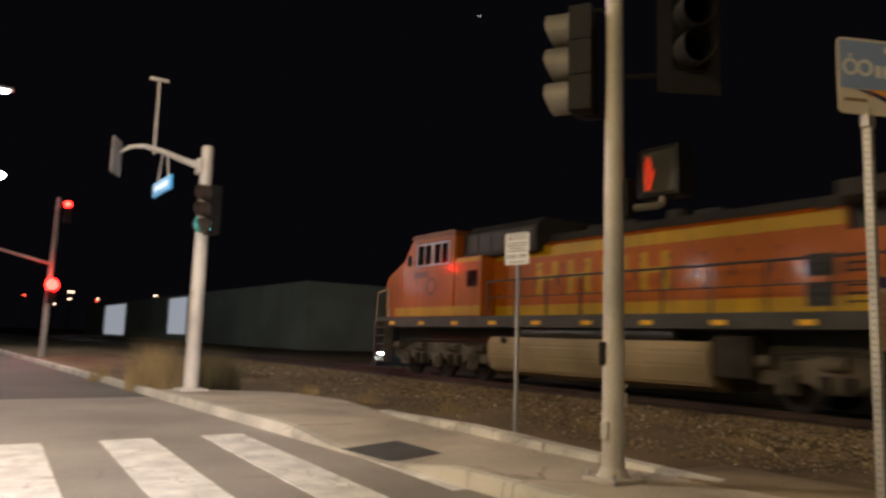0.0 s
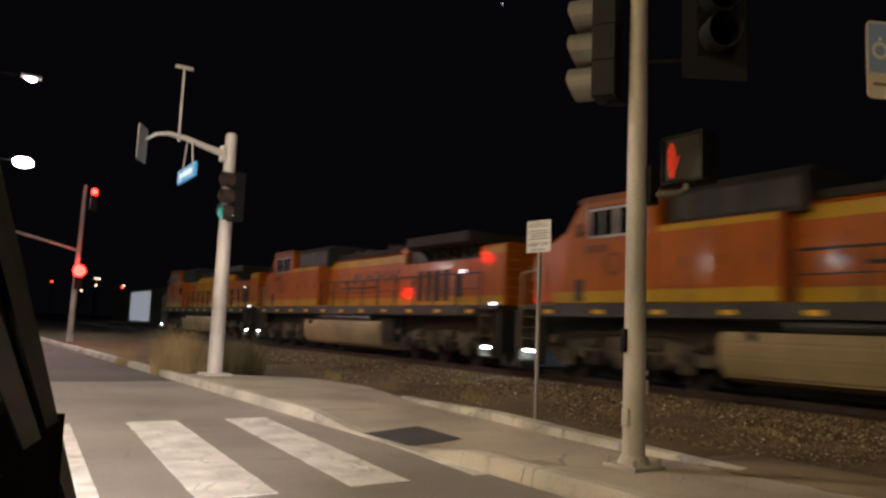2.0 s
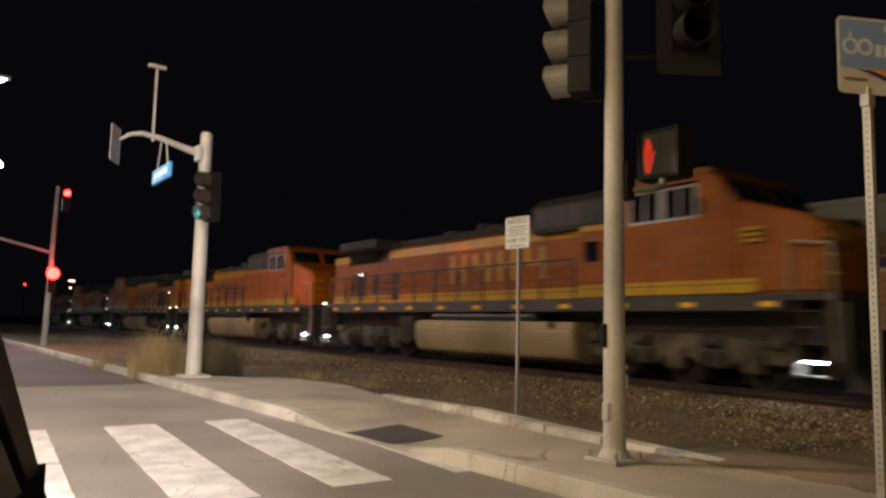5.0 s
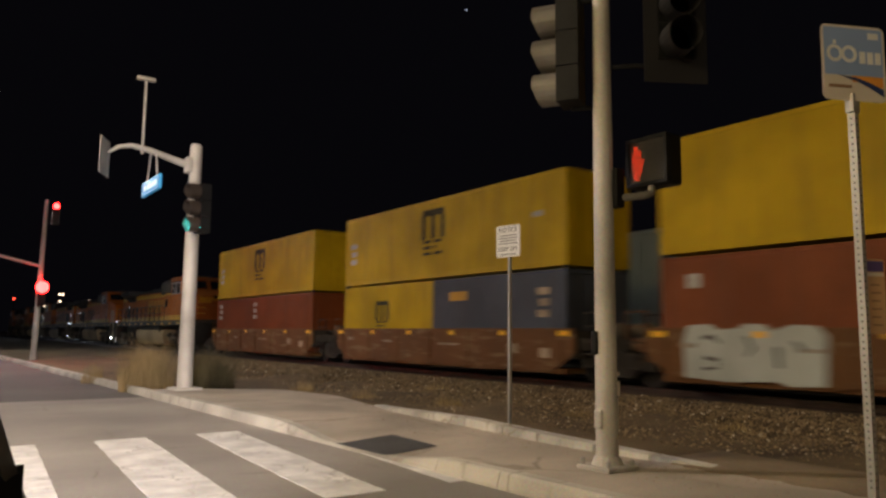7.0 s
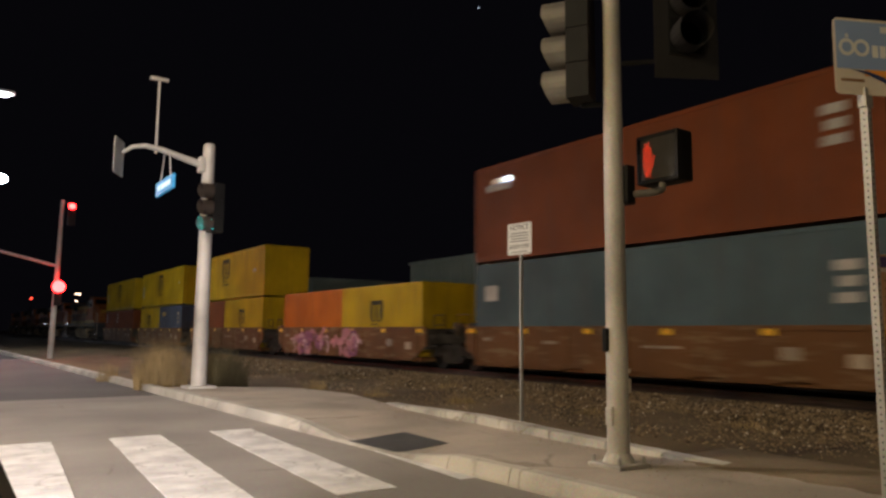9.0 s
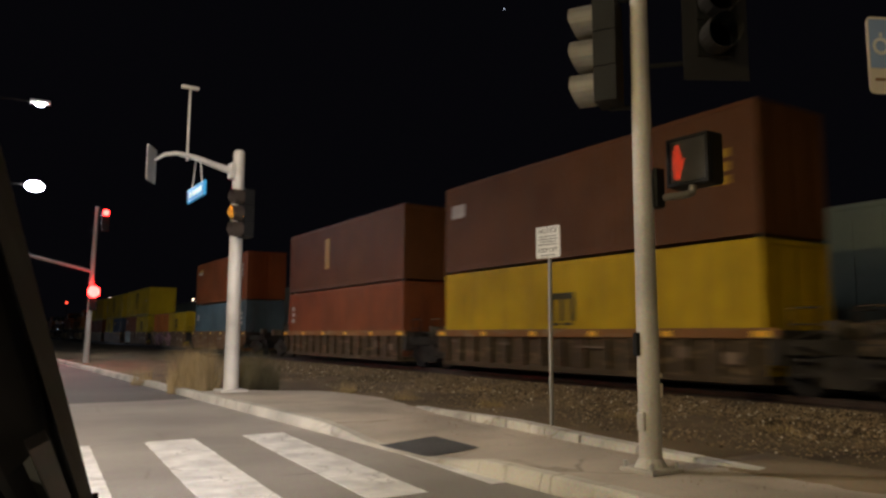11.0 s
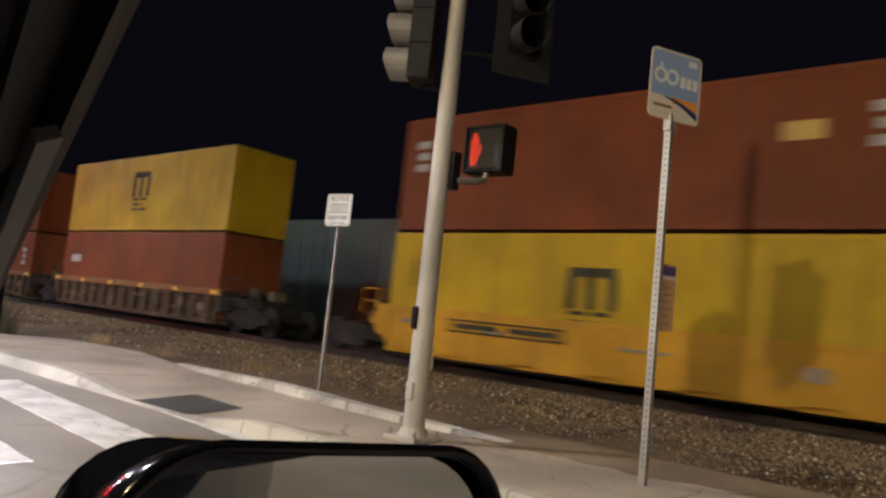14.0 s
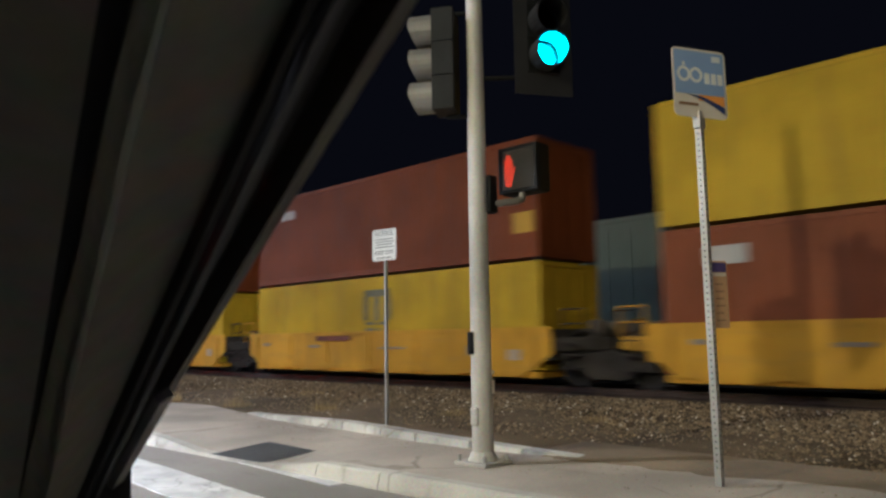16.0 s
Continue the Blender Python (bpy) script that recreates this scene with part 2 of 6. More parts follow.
BUILDING = material("metal_cladding", (0.38, 0.45, 0.37), 0.7, 0, 0.2, 1.0, 0.2)
LIT_DOOR = material("lit_doorway", (0.6, 0.62, 0.65), 0.6, 0, 0, emit=(0.75, 0.85, 1.0), strength=0.35)
GRASS = material("dry_grass", (0.42, 0.31, 0.15), 0.9, 0, 0.4, 6.0, 0.2)
SHRUB = material("dusty_shrub", (0.15, 0.125, 0.06), 0.9, 0, 0.4, 6.0, 0.2)
LAMP_WHITE = material("lit_white_lamp", (0.9, 0.9, 0.9), 0.4, 0, 0, emit=(0.85, 0.93, 1.0), strength=300)
LAMP_STEP = material("lit_step_lamp", (0.9, 0.9, 0.9), 0.4, 0, 0, emit=(0.6, 0.78, 1.0), strength=170)
LAMP_RED = material("lit_red_lens", (0.4, 0.01, 0.01), 0.4, 0, 0, emit=(1.0, 0.004, 0.003), strength=170)
HAND_RED = material("lit_stop_symbol", (0.5, 0.02, 0.01), 0.4, 0, 0, emit=(1.0, 0.04, 0.005), strength=1.6)
BULB = material("lit_signal_bulb", (1, 1, 1), 0.4, 0, 0, emit=(1.0, 0.97, 0.9), strength=140)
STREET_NAME = material("lit_street_sign", (0.05, 0.3, 0.6), 0.4, 0, 0, emit=(0.008, 0.22, 0.42), strength=0.5)
STREET_TEXT = material("lit_street_sign_text", (0.7, 0.85, 0.9), 0.4, 0, 0, emit=(0.55, 0.88, 1.0), strength=0.42)


def lens_material(name, colour):
    m = bpy.data.materials.new(name)
    m.use_nodes = True
    b = m.node_tree.nodes["Principled BSDF"]
    b.inputs["Base Color"].default_value = (*colour, 1)
    b.inputs["Transmission Weight"].default_value = 1.0
    b.inputs["Roughness"].default_value = 0.25
    b.inputs["IOR"].default_value = 1.05
    return m


LENS_RED = lens_material("red_lens_glass", (1.0, 0.03, 0.02))
LENS_AMBER = lens_material("amber_lens_glass", (1.0, 0.38, 0.02))
LENS_GREEN = lens_material("green_lens_glass", (0.03, 0.85, 0.9))


# ---- mesh helpers ----
def part(name, bm, mat, parent=None, label=""):
    me = bpy.data.meshes.new(name)
    bmesh.ops.recalc_face_normals(bm, faces=bm.faces)
    bm.to_mesh(me)
    bm.free()
    for m in mat if isinstance(mat, (list, tuple)) else [mat]:
        me.materials.append(m)
    ob = new(name, me)
    if parent is not None:
        ob.parent = parent
    if label:
        ob["label"] = label
    return ob


def thing(name, label, category, group="", kind="", at=None):
    ob = new(name)
    ob.empty_display_size = 0.2
    if at is not None:
        ob.matrix_world = at
    return tagged(ob, label, category, group, kind)


def box(bm, x0, x1, y0, y1, z0, z1, bevel=0.0):
    r = bmesh.ops.create_cube(bm, size=1)
    vs = r["verts"]
    for v in vs:
        v.co = Vector((x0 + (v.co.x + 0.5) * (x1 - x0), y0 + (v.co.y + 0.5) * (y1 - y0), z0 + (v.co.z + 0.5) * (z1 - z0)))
    if bevel:
        es = {e for v in vs for e in v.link_edges}
        bmesh.ops.bevel(bm, geom=list(es), offset=bevel, segments=2, affect="EDGES", profile=0.5)
    return bm


def rod(bm, a, b, r0, r1=None, seg=12, caps=True):
    a, b = Vector(a), Vector(b)
    r1 = r0 if r1 is None else r1
    d = b - a
    m = Matrix.Translation((a + b) / 2) @ d.to_track_quat("Z", "Y").to_matrix().to_4x4()
    bmesh.ops.create_cone(bm, cap_ends=caps, segments=seg, radius1=r0, radius2=r1, depth=d.length, matrix=m)
    return bm


def prism(bm, pts, axis, lo, hi):
    """Extrude a polygon: pts in the two other axes, in order."""
    def place(p, v):
        return (v, p[0], p[1]) if axis == "x" else ((p[0], v, p[1]) if axis == "y" else (p[0], p[1], v))
    a = [bm.verts.new(place(p, lo)) for p in pts]
    b = [bm.verts.new(place(p, hi)) for p in pts]
    bm.faces.new(a)
    bm.faces.new(b[::-1])
    for i in range(len(pts)):
        j = (i + 1) % len(pts)
        bm.faces.new((a[i], b[i], b[j], a[j]))
    return bm


def B():
    return bmesh.new()


def pipe(bm, pts, r, seg=8):
    for a, b in zip(pts, pts[1:]):
        rod(bm, a, b, r, seg=seg)
        bmesh.ops.create_icosphere(bm, subdivisions=1, radius=r, matrix=Matrix.Translation(b))
    return bm


# ---- plan ----
TRACK_X = 14.82
RAIL_Z = 0.20


def kerb_x(y):
    return 4.55 - 0.03 * y


def walk_z(x, y):
    """Height of the pavement, with the ramp down to the crossing."""
    a = min(1.0, max(0.0, (y - 6.1) / 0.9)) * min(1.0, max(0.0, (9.9 - y) / 1.3))
    c = min(1.0, max(0.0, (6.0 - x) / 1.6))
    return 0.15 - 0.125 * a * c


# ---- ground ----
def ground_sheet():
    bm = B()
    xs = [-900, -200, -60, -25, 3.0, 6.0, 8, 10, 12, 13.0, 16.6, 18, 24, 60, 200, 900]
    ys = [-900, -200, -60] + [-30 + 2 * i for i in range(66)] + [150, 300, 900]
    zz = {6.0: 0.02, 8: 0.05, 10: 0.04, 12: 0.0, 13.0: -0.02, 16.6: -0.02}
    grid = [[bm.verts.new((x, y, (zz.get(x, -0.02) + (0.03 * math.sin(y * 1.3 + x) if 6 < x < 12 else 0)))) for y in ys] for x in xs]
    for i in range(len(xs) - 1):
        for j in range(len(ys) - 1):
            bm.faces.new((grid[i][j], grid[i + 1][j], grid[i + 1][j + 1], grid[i][j + 1]))
    ob = part("ground", bm, DIRT)
    return tagged(ob, "bare dry dirt ground beside the railway", "ground", kind="structure")


ground_sheet()


def road():
    bm = B()
    ys = [-200, -60, -20, 0, 5, 10, 16.5]
    rows = [(bm.verts.new((-14, y, 0)), bm.verts.new((kerb_x(y) - 0.02, y, 0))) for y in ys]
    for a, b in zip(rows, rows[1:]):
        bm.faces.new((a[0], a[1], b[1], b[0]))
    tagged(part("road", bm, ASPHALT), "worn light grey asphalt road at a junction", "road", kind="structure")
    bm = B()
    ys = [16.5, 30, 60, 120, 300]
    rows = [(bm.verts.new((-14, y, 0)), bm.verts.new((kerb_x(y) - 0.02 if y < 60 else 2.7, y, 0))) for y in ys]
    for a, b in zip(rows, rows[1:]):
        bm.faces.new((a[0], a[1], b[1], b[0]))
    tagged(part("road", bm, ASPHALT_NEW), "darker newer asphalt road beyond the crossing", "road", kind="structure")


road()


def crossing():
    """Painted stripes, each worn through at cracks into a few lengths."""
    for k in range(-4, 3):
        x = 1.91 + 1.27 * k
        rnd = random.Random(k + 20)
        root = thing("crossing_stripe", "worn white painted crossing stripe on the asphalt", "road marking", "crossing stripes")
        cuts = [5.72, 5.72 + rnd.uniform(1.0, 1.6), 5.72 + rnd.uniform(2.3, 3.1), 10.22]
        w = 0.63 - (0.05 if k == 1 else 0)
        for lo, hi in zip(cuts, cuts[1:]):
            n = 8
            ys = [lo + 0.004 + (hi - lo - 0.008) * i / n for i in range(n + 1)]
            left = [(x - 0.063 * (10.2 - y) + rnd.uniform(-0.006, 0.006), y) for y in ys]
            right = [(x + w - 0.063 * (10.2 - y) + rnd.uniform(-0.006, 0.006), y) for y in ys]
            bm = B()
            m = 6
            far = [(right[-1][0] + (left[-1][0] - right[-1][0]) * i / m, hi - 0.004 + rnd.uniform(-0.006, 0.004)) for i in range(1, m)]
            near = [(left[0][0] + (right[0][0] - left[0][0]) * i / m, lo + 0.004 + rnd.uniform(-0.004, 0.006)) for i in range(1, m)]
            prism(bm, left[::-1] + near + right + far, "z", 0.002, 0.008)
            part("paint_length", bm, STRIPE, root)


crossing()


def pavement():
    bm = B()
    ys = [-40, -25, -15, -8, -4, -2] + [i * 0.5 for i in range(0, 33)] + [16.6]

    def back(y):
        if y > 15.4:
            return 6.6 - (y - 15.4) * 1.6
        if y > 13.3:
            return 6.9 - (y - 13.3) * 0.14
        if y > 10.1:
            return 6.3 + (y - 10.1) * 0.19
        if y > 4.6:
            return 6.12 + (y - 4.6) * 0.033
        return 7.0

    grid = []
    for y in ys:
        x0, x1 = kerb_x(y) + 0.15, max(back(y), kerb_x(y) + 0.4)
        grid.append([bm.verts.new((x0 + (x1 - x0) * i / 8, y, walk_z(x0 + (x1 - x0) * i / 8, y))) for i in range(9)])
    for a, b in zip(grid, grid[1:]):
        for i in range(8):
            bm.faces.new((a[i], a[i + 1], b[i + 1], b[i]))
    ext = bmesh.ops.extrude_face_region(bm, geom=list(bm.faces))
    for v in ext["geom"]:
        if isinstance(v, bmesh.types.BMVert):
            v.co.z = -0.1
    tagged(part("pavement", bm, CONCRETE), "dusty pale concrete pavement with a corner ramp", "pavement", kind="structure")


pavement()


def kerb():
    """Kerb stones in lengths with open joints."""
    bounds = [-40, -20, -10, -5, -2, 1.0, 3.1, 5.27, 6.2, 7.3, 8.6, 9.6, 11.6, 14, 17, 20, 24, 28, 33, 38, 44, 60, 90]
    root = thing("kerb", "pale cast concrete kerb with chipped edges beside the road", "kerb", kind="structure")
    for lo, hi in zip(bounds, bounds[1:]):
        bm = B()
        n = max(1, int((hi - lo) / 0.5)) if hi - lo < 4 else 6
        rings = []
        for i in range(n + 1):
            y = lo + 0.006 + (hi - lo - 0.012) * i / n
            x, z = kerb_x(y), max(0.018, walk_z(kerb_x(y) + 0.1, y))
            if y > 16:
                z = 0.14
            prof = [(x - 0.03, -0.1), (x - 0.03, z * 0.2), (x, z - 0.012 if z > 0.05 else z), (x + 0.02, z + 0.004), (x + 0.16, z + 0.004), (x + 0.16, -0.1)]
            rings.append([bm.verts.new((px, y, pz)) for px, pz in prof])
        for a, b in zip(rings, rings[1:]):
            for i in range(6):
                j = (i + 1) % 6
                bm.faces.new((a[i], a[j], b[j], b[i]))
        bm.faces.new(rings[0])
        bm.faces.new(rings[-1][::-1])
        part("kerb_stone", bm, KERB, root)
    # low retaining kerb at the back of the pavement
    root = thing("retaining_kerb", "low chipped concrete kerb holding back the dirt", "kerb", kind="structure")
    pts = [(6.62, 11.2), (6.36, 10.1), (6.27, 9.0), (6.24, 8.1), (6.16, 7.2), (6.1, 6.5), (6.08, 5.6), (6.16, 4.95), (6.3, 4.35)]
    heights = (0.16, 0.205, 0.24, 0.255, 0.25, 0.24, 0.225, 0.195, 0.155)
    for i, (a, b) in enumerate(zip(pts, pts[1:])):
        bm = B()
        d = (Vector(b) - Vector(a)).normalized()
        nrm = Vector((-d.y, d.x)) * 0.115
        a2, b2 = Vector(a) + d * 0.002, Vector(b) - d * 0.002
        prism(bm, [tuple(a2 + nrm), tuple(a2 - nrm), tuple(b2 - nrm), tuple(b2 + nrm)], "z", -0.05, heights[i])
        for v in bm.verts:
            if v.co.z > 0 and (v.co.xy - b2).length < (v.co.xy - a2).length:
                v.co.z = heights[i + 1]
        bmesh.ops.bevel(bm, geom=[e for e in bm.edges], offset=0.015, segments=2, affect="EDGES")
        part("kerb_stone", bm, KERB_PALE, root)


kerb()


def tactile_pad():
    root = thing("tactile_pad", "dark grey studded warning pad set in the ramp", "tactile paving")
    def zz(x, y):
        return walk_z(x, y) + 0.004
    c = [(4.36, 7.2), (5.06, 7.2), (5.12, 8.3), (4.3, 8.3)]
    bm = B()
    n = 8
    g = []
    for i in range(n + 1):
        row = []
        for j in range(n + 1):
            u, v = i / n, j / n
            x = (c[0][0] * (1 - u) + c[1][0] * u) * (1 - v) + (c[3][0] * (1 - u) + c[2][0] * u) * v
            y = c[0][1] + (c[3][1] - c[0][1]) * v
            row.append(bm.verts.new((x, y, zz(x, y) + 0.004)))
        g.append(row)
    for i in range(n):
        for j in range(n):
            bm.faces.new((g[i][j], g[i + 1][j], g[i + 1][j + 1], g[i][j + 1]))
    part("plate", bm, PAD, root)
    bm = B()
    for i in range(14):
        for j in range(18):
            x, y = 4.4 + 0.048 * i, 7.24 + 0.059 * j
            bmesh.ops.create_cone(bm, cap_ends=True, segments=6, radius1=0.014, radius2=0.008, depth=0.012, matrix=Matrix.Translation((x, y, zz(x, y) + 0.008)))
    tagged(part("studs", bm, PAD, root), kind="stuff")


tactile_pad()


def track():
    root = thing("railway_track", "rusty steel rails on dark timber ties", "railway track", kind="structure")
    for side in (-1, 1):
        x = TRACK_X + side * 0.755
        bm = B()
        prism(bm, [(x - 0.07, RAIL_Z - 0.175), (x + 0.07, RAIL_Z - 0.175), (x + 0.07, RAIL_Z - 0.16), (x + 0.012, RAIL_Z - 0.13), (x + 0.012, RAIL_Z - 0.04), (x + 0.035, RAIL_Z - 0.03), (x + 0.035, RAIL_Z - 0.004), (x - 0.035, RAIL_Z - 0.004), (x - 0.035, RAIL_Z - 0.03), (x - 0.012, RAIL_Z - 0.04), (x - 0.012, RAIL_Z - 0.13), (x - 0.07, RAIL_Z - 0.16)], "y", -120, 500)
        rail = part("rail", bm, RAIL, root)
        bm = B()
        box(bm, x - 0.03, x + 0.03, -120, 500, RAIL_Z - 0.003, RAIL_Z)
        part("running_surface", bm, RAIL_TOP, rail, "polished rail head")
    bm = B()
    box(bm, -1.3, 1.3, -0.115, 0.115, -0.18, 0.0, 0.008)
    first = part("tie", bm, TIE, root)
    first.location = (TRACK_X, -10, RAIL_Z - 0.178)
    for i in range(1, 150):
        t = new("tie", first.data)
        t.parent = root
        t.location = (TRACK_X + 0.03 * math.sin(i * 7.1), -10 + i * 0.55, RAIL_Z - 0.178)
        t.rotation_euler = (0, 0, 0.015 * math.sin(i * 3.3))


track()


def ballast():
    """A bank of loose stones: a bedding strip and some thousands of single stones on it."""
    bm = B()
    prof = [(9.6, -0.02), (11.2, 0.03), (12.2, 0.0), (12.9, 0.02), (13.3, 0.03), (16.3, 0.03), (17.4, -0.05), (17.4, -0.3), (9.6, -0.3)]
    prism(bm, prof, "y", -60, 300)
    bed = tagged(part("ballast_bed", bm, DIRT), "trodden bed of brown stone ballast", "ballast", kind="structure")
    rnd = np.random.RandomState(4)
    base = np.array([[0, 0, 1], [1, 0, 0], [0, 1, 0], [-1, 0, 0], [0, -1, 0], [0, 0, -0.5]], float)
    faces = np.array([[0, 1, 2], [0, 2, 3], [0, 3, 4], [0, 4, 1], [5, 2, 1], [5, 3, 2], [5, 4, 3], [5, 1, 4]])
    n = 42000
    y = 1 + 44 * rnd.rand(n) ** 1.6
    x = 7.6 + 5.9 * rnd.rand(n) ** 0.75
    size = (0.014 + 0.03 * rnd.rand(n) ** 1.5) * np.where(x > 9.5, 1, 0.7)
    zb = np.interp(x, [7.5, 9.6, 11.2, 12.2, 12.9, 13.5], [0.05, 0.04, 0.04, 0.01, 0.03, 0.04])
    ang = rnd.rand(n) * 6.28
    v = base[None] * (size[:, None, None] * (0.6 + 0.7 * rnd.rand(n, 6, 3)))
    c, s = np.cos(ang)[:, None], np.sin(ang)[:, None]
    vx, vy = v[..., 0] * c - v[..., 1] * s, v[..., 0] * s + v[..., 1] * c
    v = np.stack([vx + x[:, None], vy + y[:, None], v[..., 2] * 0.8 + zb[:, None] + 0.006], -1).reshape(-1, 3)
    f = (faces[None] + 6 * np.arange(n)[:, None, None]).reshape(-1, 3)
    me = bpy.data.meshes.new("ballast_stones")
    me.from_pydata(v.tolist(), [], f.tolist())
    me.materials.append(STONE)
    tagged(new("ballast_stones", me), "loose brown crushed stone ballast", "ballast", kind="stuff")


ballast()


# ---- railway vehicles ----
MOVING = []
STENCIL = (material("worn_stencil", (0.42, 0.32, 0.22), 0.8, 0, 0.4, 8.0, 0.3), material("worn_dark_stencil", (0.18, 0.125, 0.075), 0.8, 0, 0.4, 8.0, 0.3))


def bars(name, items, mat, parent, x, label=""):
    """Flat painted marks on a side wall at x, facing -x: (y0, y1, z0, z1)."""
    whole = name in ("emblem", "road_number_band")
    bm = B()
    for y0, y1, z0, z1 in items:
        box(bm, x - 0.006, x, y0, y1, z0, z1)
        if not whole:
            part(name, bm, mat, parent, label)
            bm = B()
    if whole:
        part(name, bm, mat, parent, label)


def container(colour, label, u, z, length=12.19, marks=(), height=2.59):
    """A corrugated shipping container: floor at z over the rail, front end at u."""
    root = thing("shipping_container", label, "shipping container", "containers on the train")
    L, W, H = length, 1.22, height
    hl = L / 2
    # corrugated side walls
    for side in (-1, 1):
        bm = B()
        n = int(L / 0.28)
        zs = (0.16, H - 0.1)
        prev = None
        for i in range(n + 1):
            y = -hl + 0.1 + (L - 0.2) * i / n
            st = (L - 0.2) / n
            for dy, dx in ((0, 0.0), (0.3, 0.0), (0.5, 0.03), (0.8, 0.03)):
                if i == n and dy > 0:
                    continue
                p = [bm.verts.new((side * (W - dx - 0.005), y + dy * st, zz)) for zz in zs]
                if prev:
                    bm.faces.new((prev[0], p[0], p[1], prev[1]))
                prev = p
        part("side_wall", bm, colour, root)
    bm = B()
    for sx in (-1, 1):
        for sy in (-1, 1):
            box(bm, sx * W - 0.08 if sx > 0 else -W, W if sx > 0 else -W + 0.08, sy * hl - (0.12 if sy > 0 else 0), sy * hl + (0 if sy > 0 else 0.12), 0, H, 0.012)
        box(bm, sx * W - 0.06 if sx > 0 else -W, W if sx > 0 else -W + 0.06, -hl + 0.12, hl - 0.12, 0, 0.16)
        box(bm, sx * W - 0.06 if sx > 0 else -W, W if sx > 0 else -W + 0.06, -hl + 0.12, hl - 0.12, H - 0.1, H)
    for sy in (-1, 1):
        y0, y1 = (hl - 0.1, hl) if sy > 0 else (-hl, -hl + 0.1)
        box(bm, -W + 0.08, W - 0.08, y0, y1, 0, 0.14)
        box(bm, -W + 0.08, W - 0.08, y0, y1, H - 0.11, H)
    part("frame", bm, colour, root)
    bm = B()
    box(bm, -W + 0.05, W - 0.05, -hl + 0.05, hl - 0.05, H - 0.05, H - 0.02)
    box(bm, -W + 0.05, W - 0.05, -hl + 0.05, hl - 0.05, 0.05, 0.12)
    part("roof", bm, colour, root)
    bm = B()
    box(bm, -W + 0.08, W - 0.08, hl - 0.09, hl - 0.05, 0.14, H - 0.11)
    part("front_wall", bm, colour, root)
    for sx in (-1, 1):
        bm = B()
        box(bm, 0.006 if sx > 0 else -W + 0.085, W - 0.085 if sx > 0 else -0.006, -hl + 0.03, -hl + 0.07, 0.15, H - 0.12)
        for k in range(3):
            zc = 0.55 + k * 0.75
            box(bm, (0.06 if sx > 0 else -W + 0.14), (W - 0.14 if sx > 0 else -0.06), -hl + 0.02, -hl + 0.03, zc - 0.2, zc + 0.2)
        door = part("door", bm, colour, root)
        for k in (0.3, 0.8):
            bm = B()
            rod(bm, (sx * k * W, -hl, 0.1), (sx * k * W, -hl, H - 0.08), 0.02, seg=6)
            part("lock_rod", bm, colour, door)
    for name, items, mat, lab in marks:
        bars(name, items, mat, root, -W - 0.001, lab)
    if z > 1:
        for sx in (-1, 1):
            for sy in (-1, 1):
                bm = B()
                box(bm, sx * (W - 0.09) - 0.07, sx * (W - 0.09) + 0.07, sy * (hl - 0.1) - 0.08, sy * (hl - 0.1) + 0.08, -0.09, 0.0)
                part("corner_lock", bm, TRUCK, root)
    MOVING.append((root, u - hl, z))
    return root


def sea_logo(y, z, s=1.0, mat=None):
    """Grey arch-shaped shipping emblem made of bars."""
    a = [(y + f * s, y + (f + 0.24) * s, z, z + 0.78 * s) for f in (-0.66, -0.12, 0.42)] + [(y - 0.62 * s, y + 0.62 * s, z + 0.76 * s, z + 0.98 * s)]
    b = [(y + f * s, y + (f + w) * s, z - (0.14 + dz) * s, z - (0.04 + dz) * s) for f, w, dz in ((0.1, 0.46, 0), (0.1, 0.46, 0.2), (0.1, 0.46, 0.4), (-0.52, 0.46, 0), (-0.2, 0.14, 0.2), (-0.52, 0.46, 0.4))]
    mat = mat or MARK_GREY
    return ("emblem", a, mat, "faded grey emblem"), ("caption_block", b, mat, "grey block below the emblem")


def ribbon(bm, pts, w, x, lift):
    """A painted stroke of width w along points (y, z)."""
    p = [Vector(q) for q in pts]
    side = []
    for i, q in enumerate(p):
        d = (p[min(i + 1, len(p) - 1)] - p[max(i - 1, 0)]).normalized()
        side.append((q + Vector((-d.y, d.x)) * w * (0.5 + 0.18 * math.sin(i * 2.1)), q - Vector((-d.y, d.x)) * w * (0.5 + 0.18 * math.cos(i * 1.7))))
    v = [[bm.verts.new((x - lift, s.x, s.y)) for s in pair] for pair in side]
    for a, b in zip(v, v[1:]):
        bm.faces.new((a[0], a[1], b[1], b[0]))


def scrawl(name, items, mat, parent, x, label=""):
    """Sprayed shapes on a side wall; items: (colour index, points, stroke width), or width 0 for a filled outline."""
    for k, mt in enumerate(mat):
        for n, (c, pts, w) in enumerate(items):
            if c != k:
                continue
            bm = B()
            if w:
                ribbon(bm, pts, w, x, 0.008 + 0.0015 * n)
            else:
                prism(bm, pts, "x", x - 0.004, x)
            part(name + "_stroke" if w else name, bm, mt, parent, label)


def codes(y, z, mat=None, rows=3):
    """Unreadable white code lines near a container's end."""
    return ("code_mark", [(y, y + 0.46 - 0.06 * (i % 2), z - 0.3 * i, z - 0.3 * i + 0.19) for i in range(rows)], mat or MARK_WHITE, "small white stencilled marks")


def patch(y, z, w, h, mat, label):
    return ("label_patch", [(y, y + w, z, z + h)], mat, label)


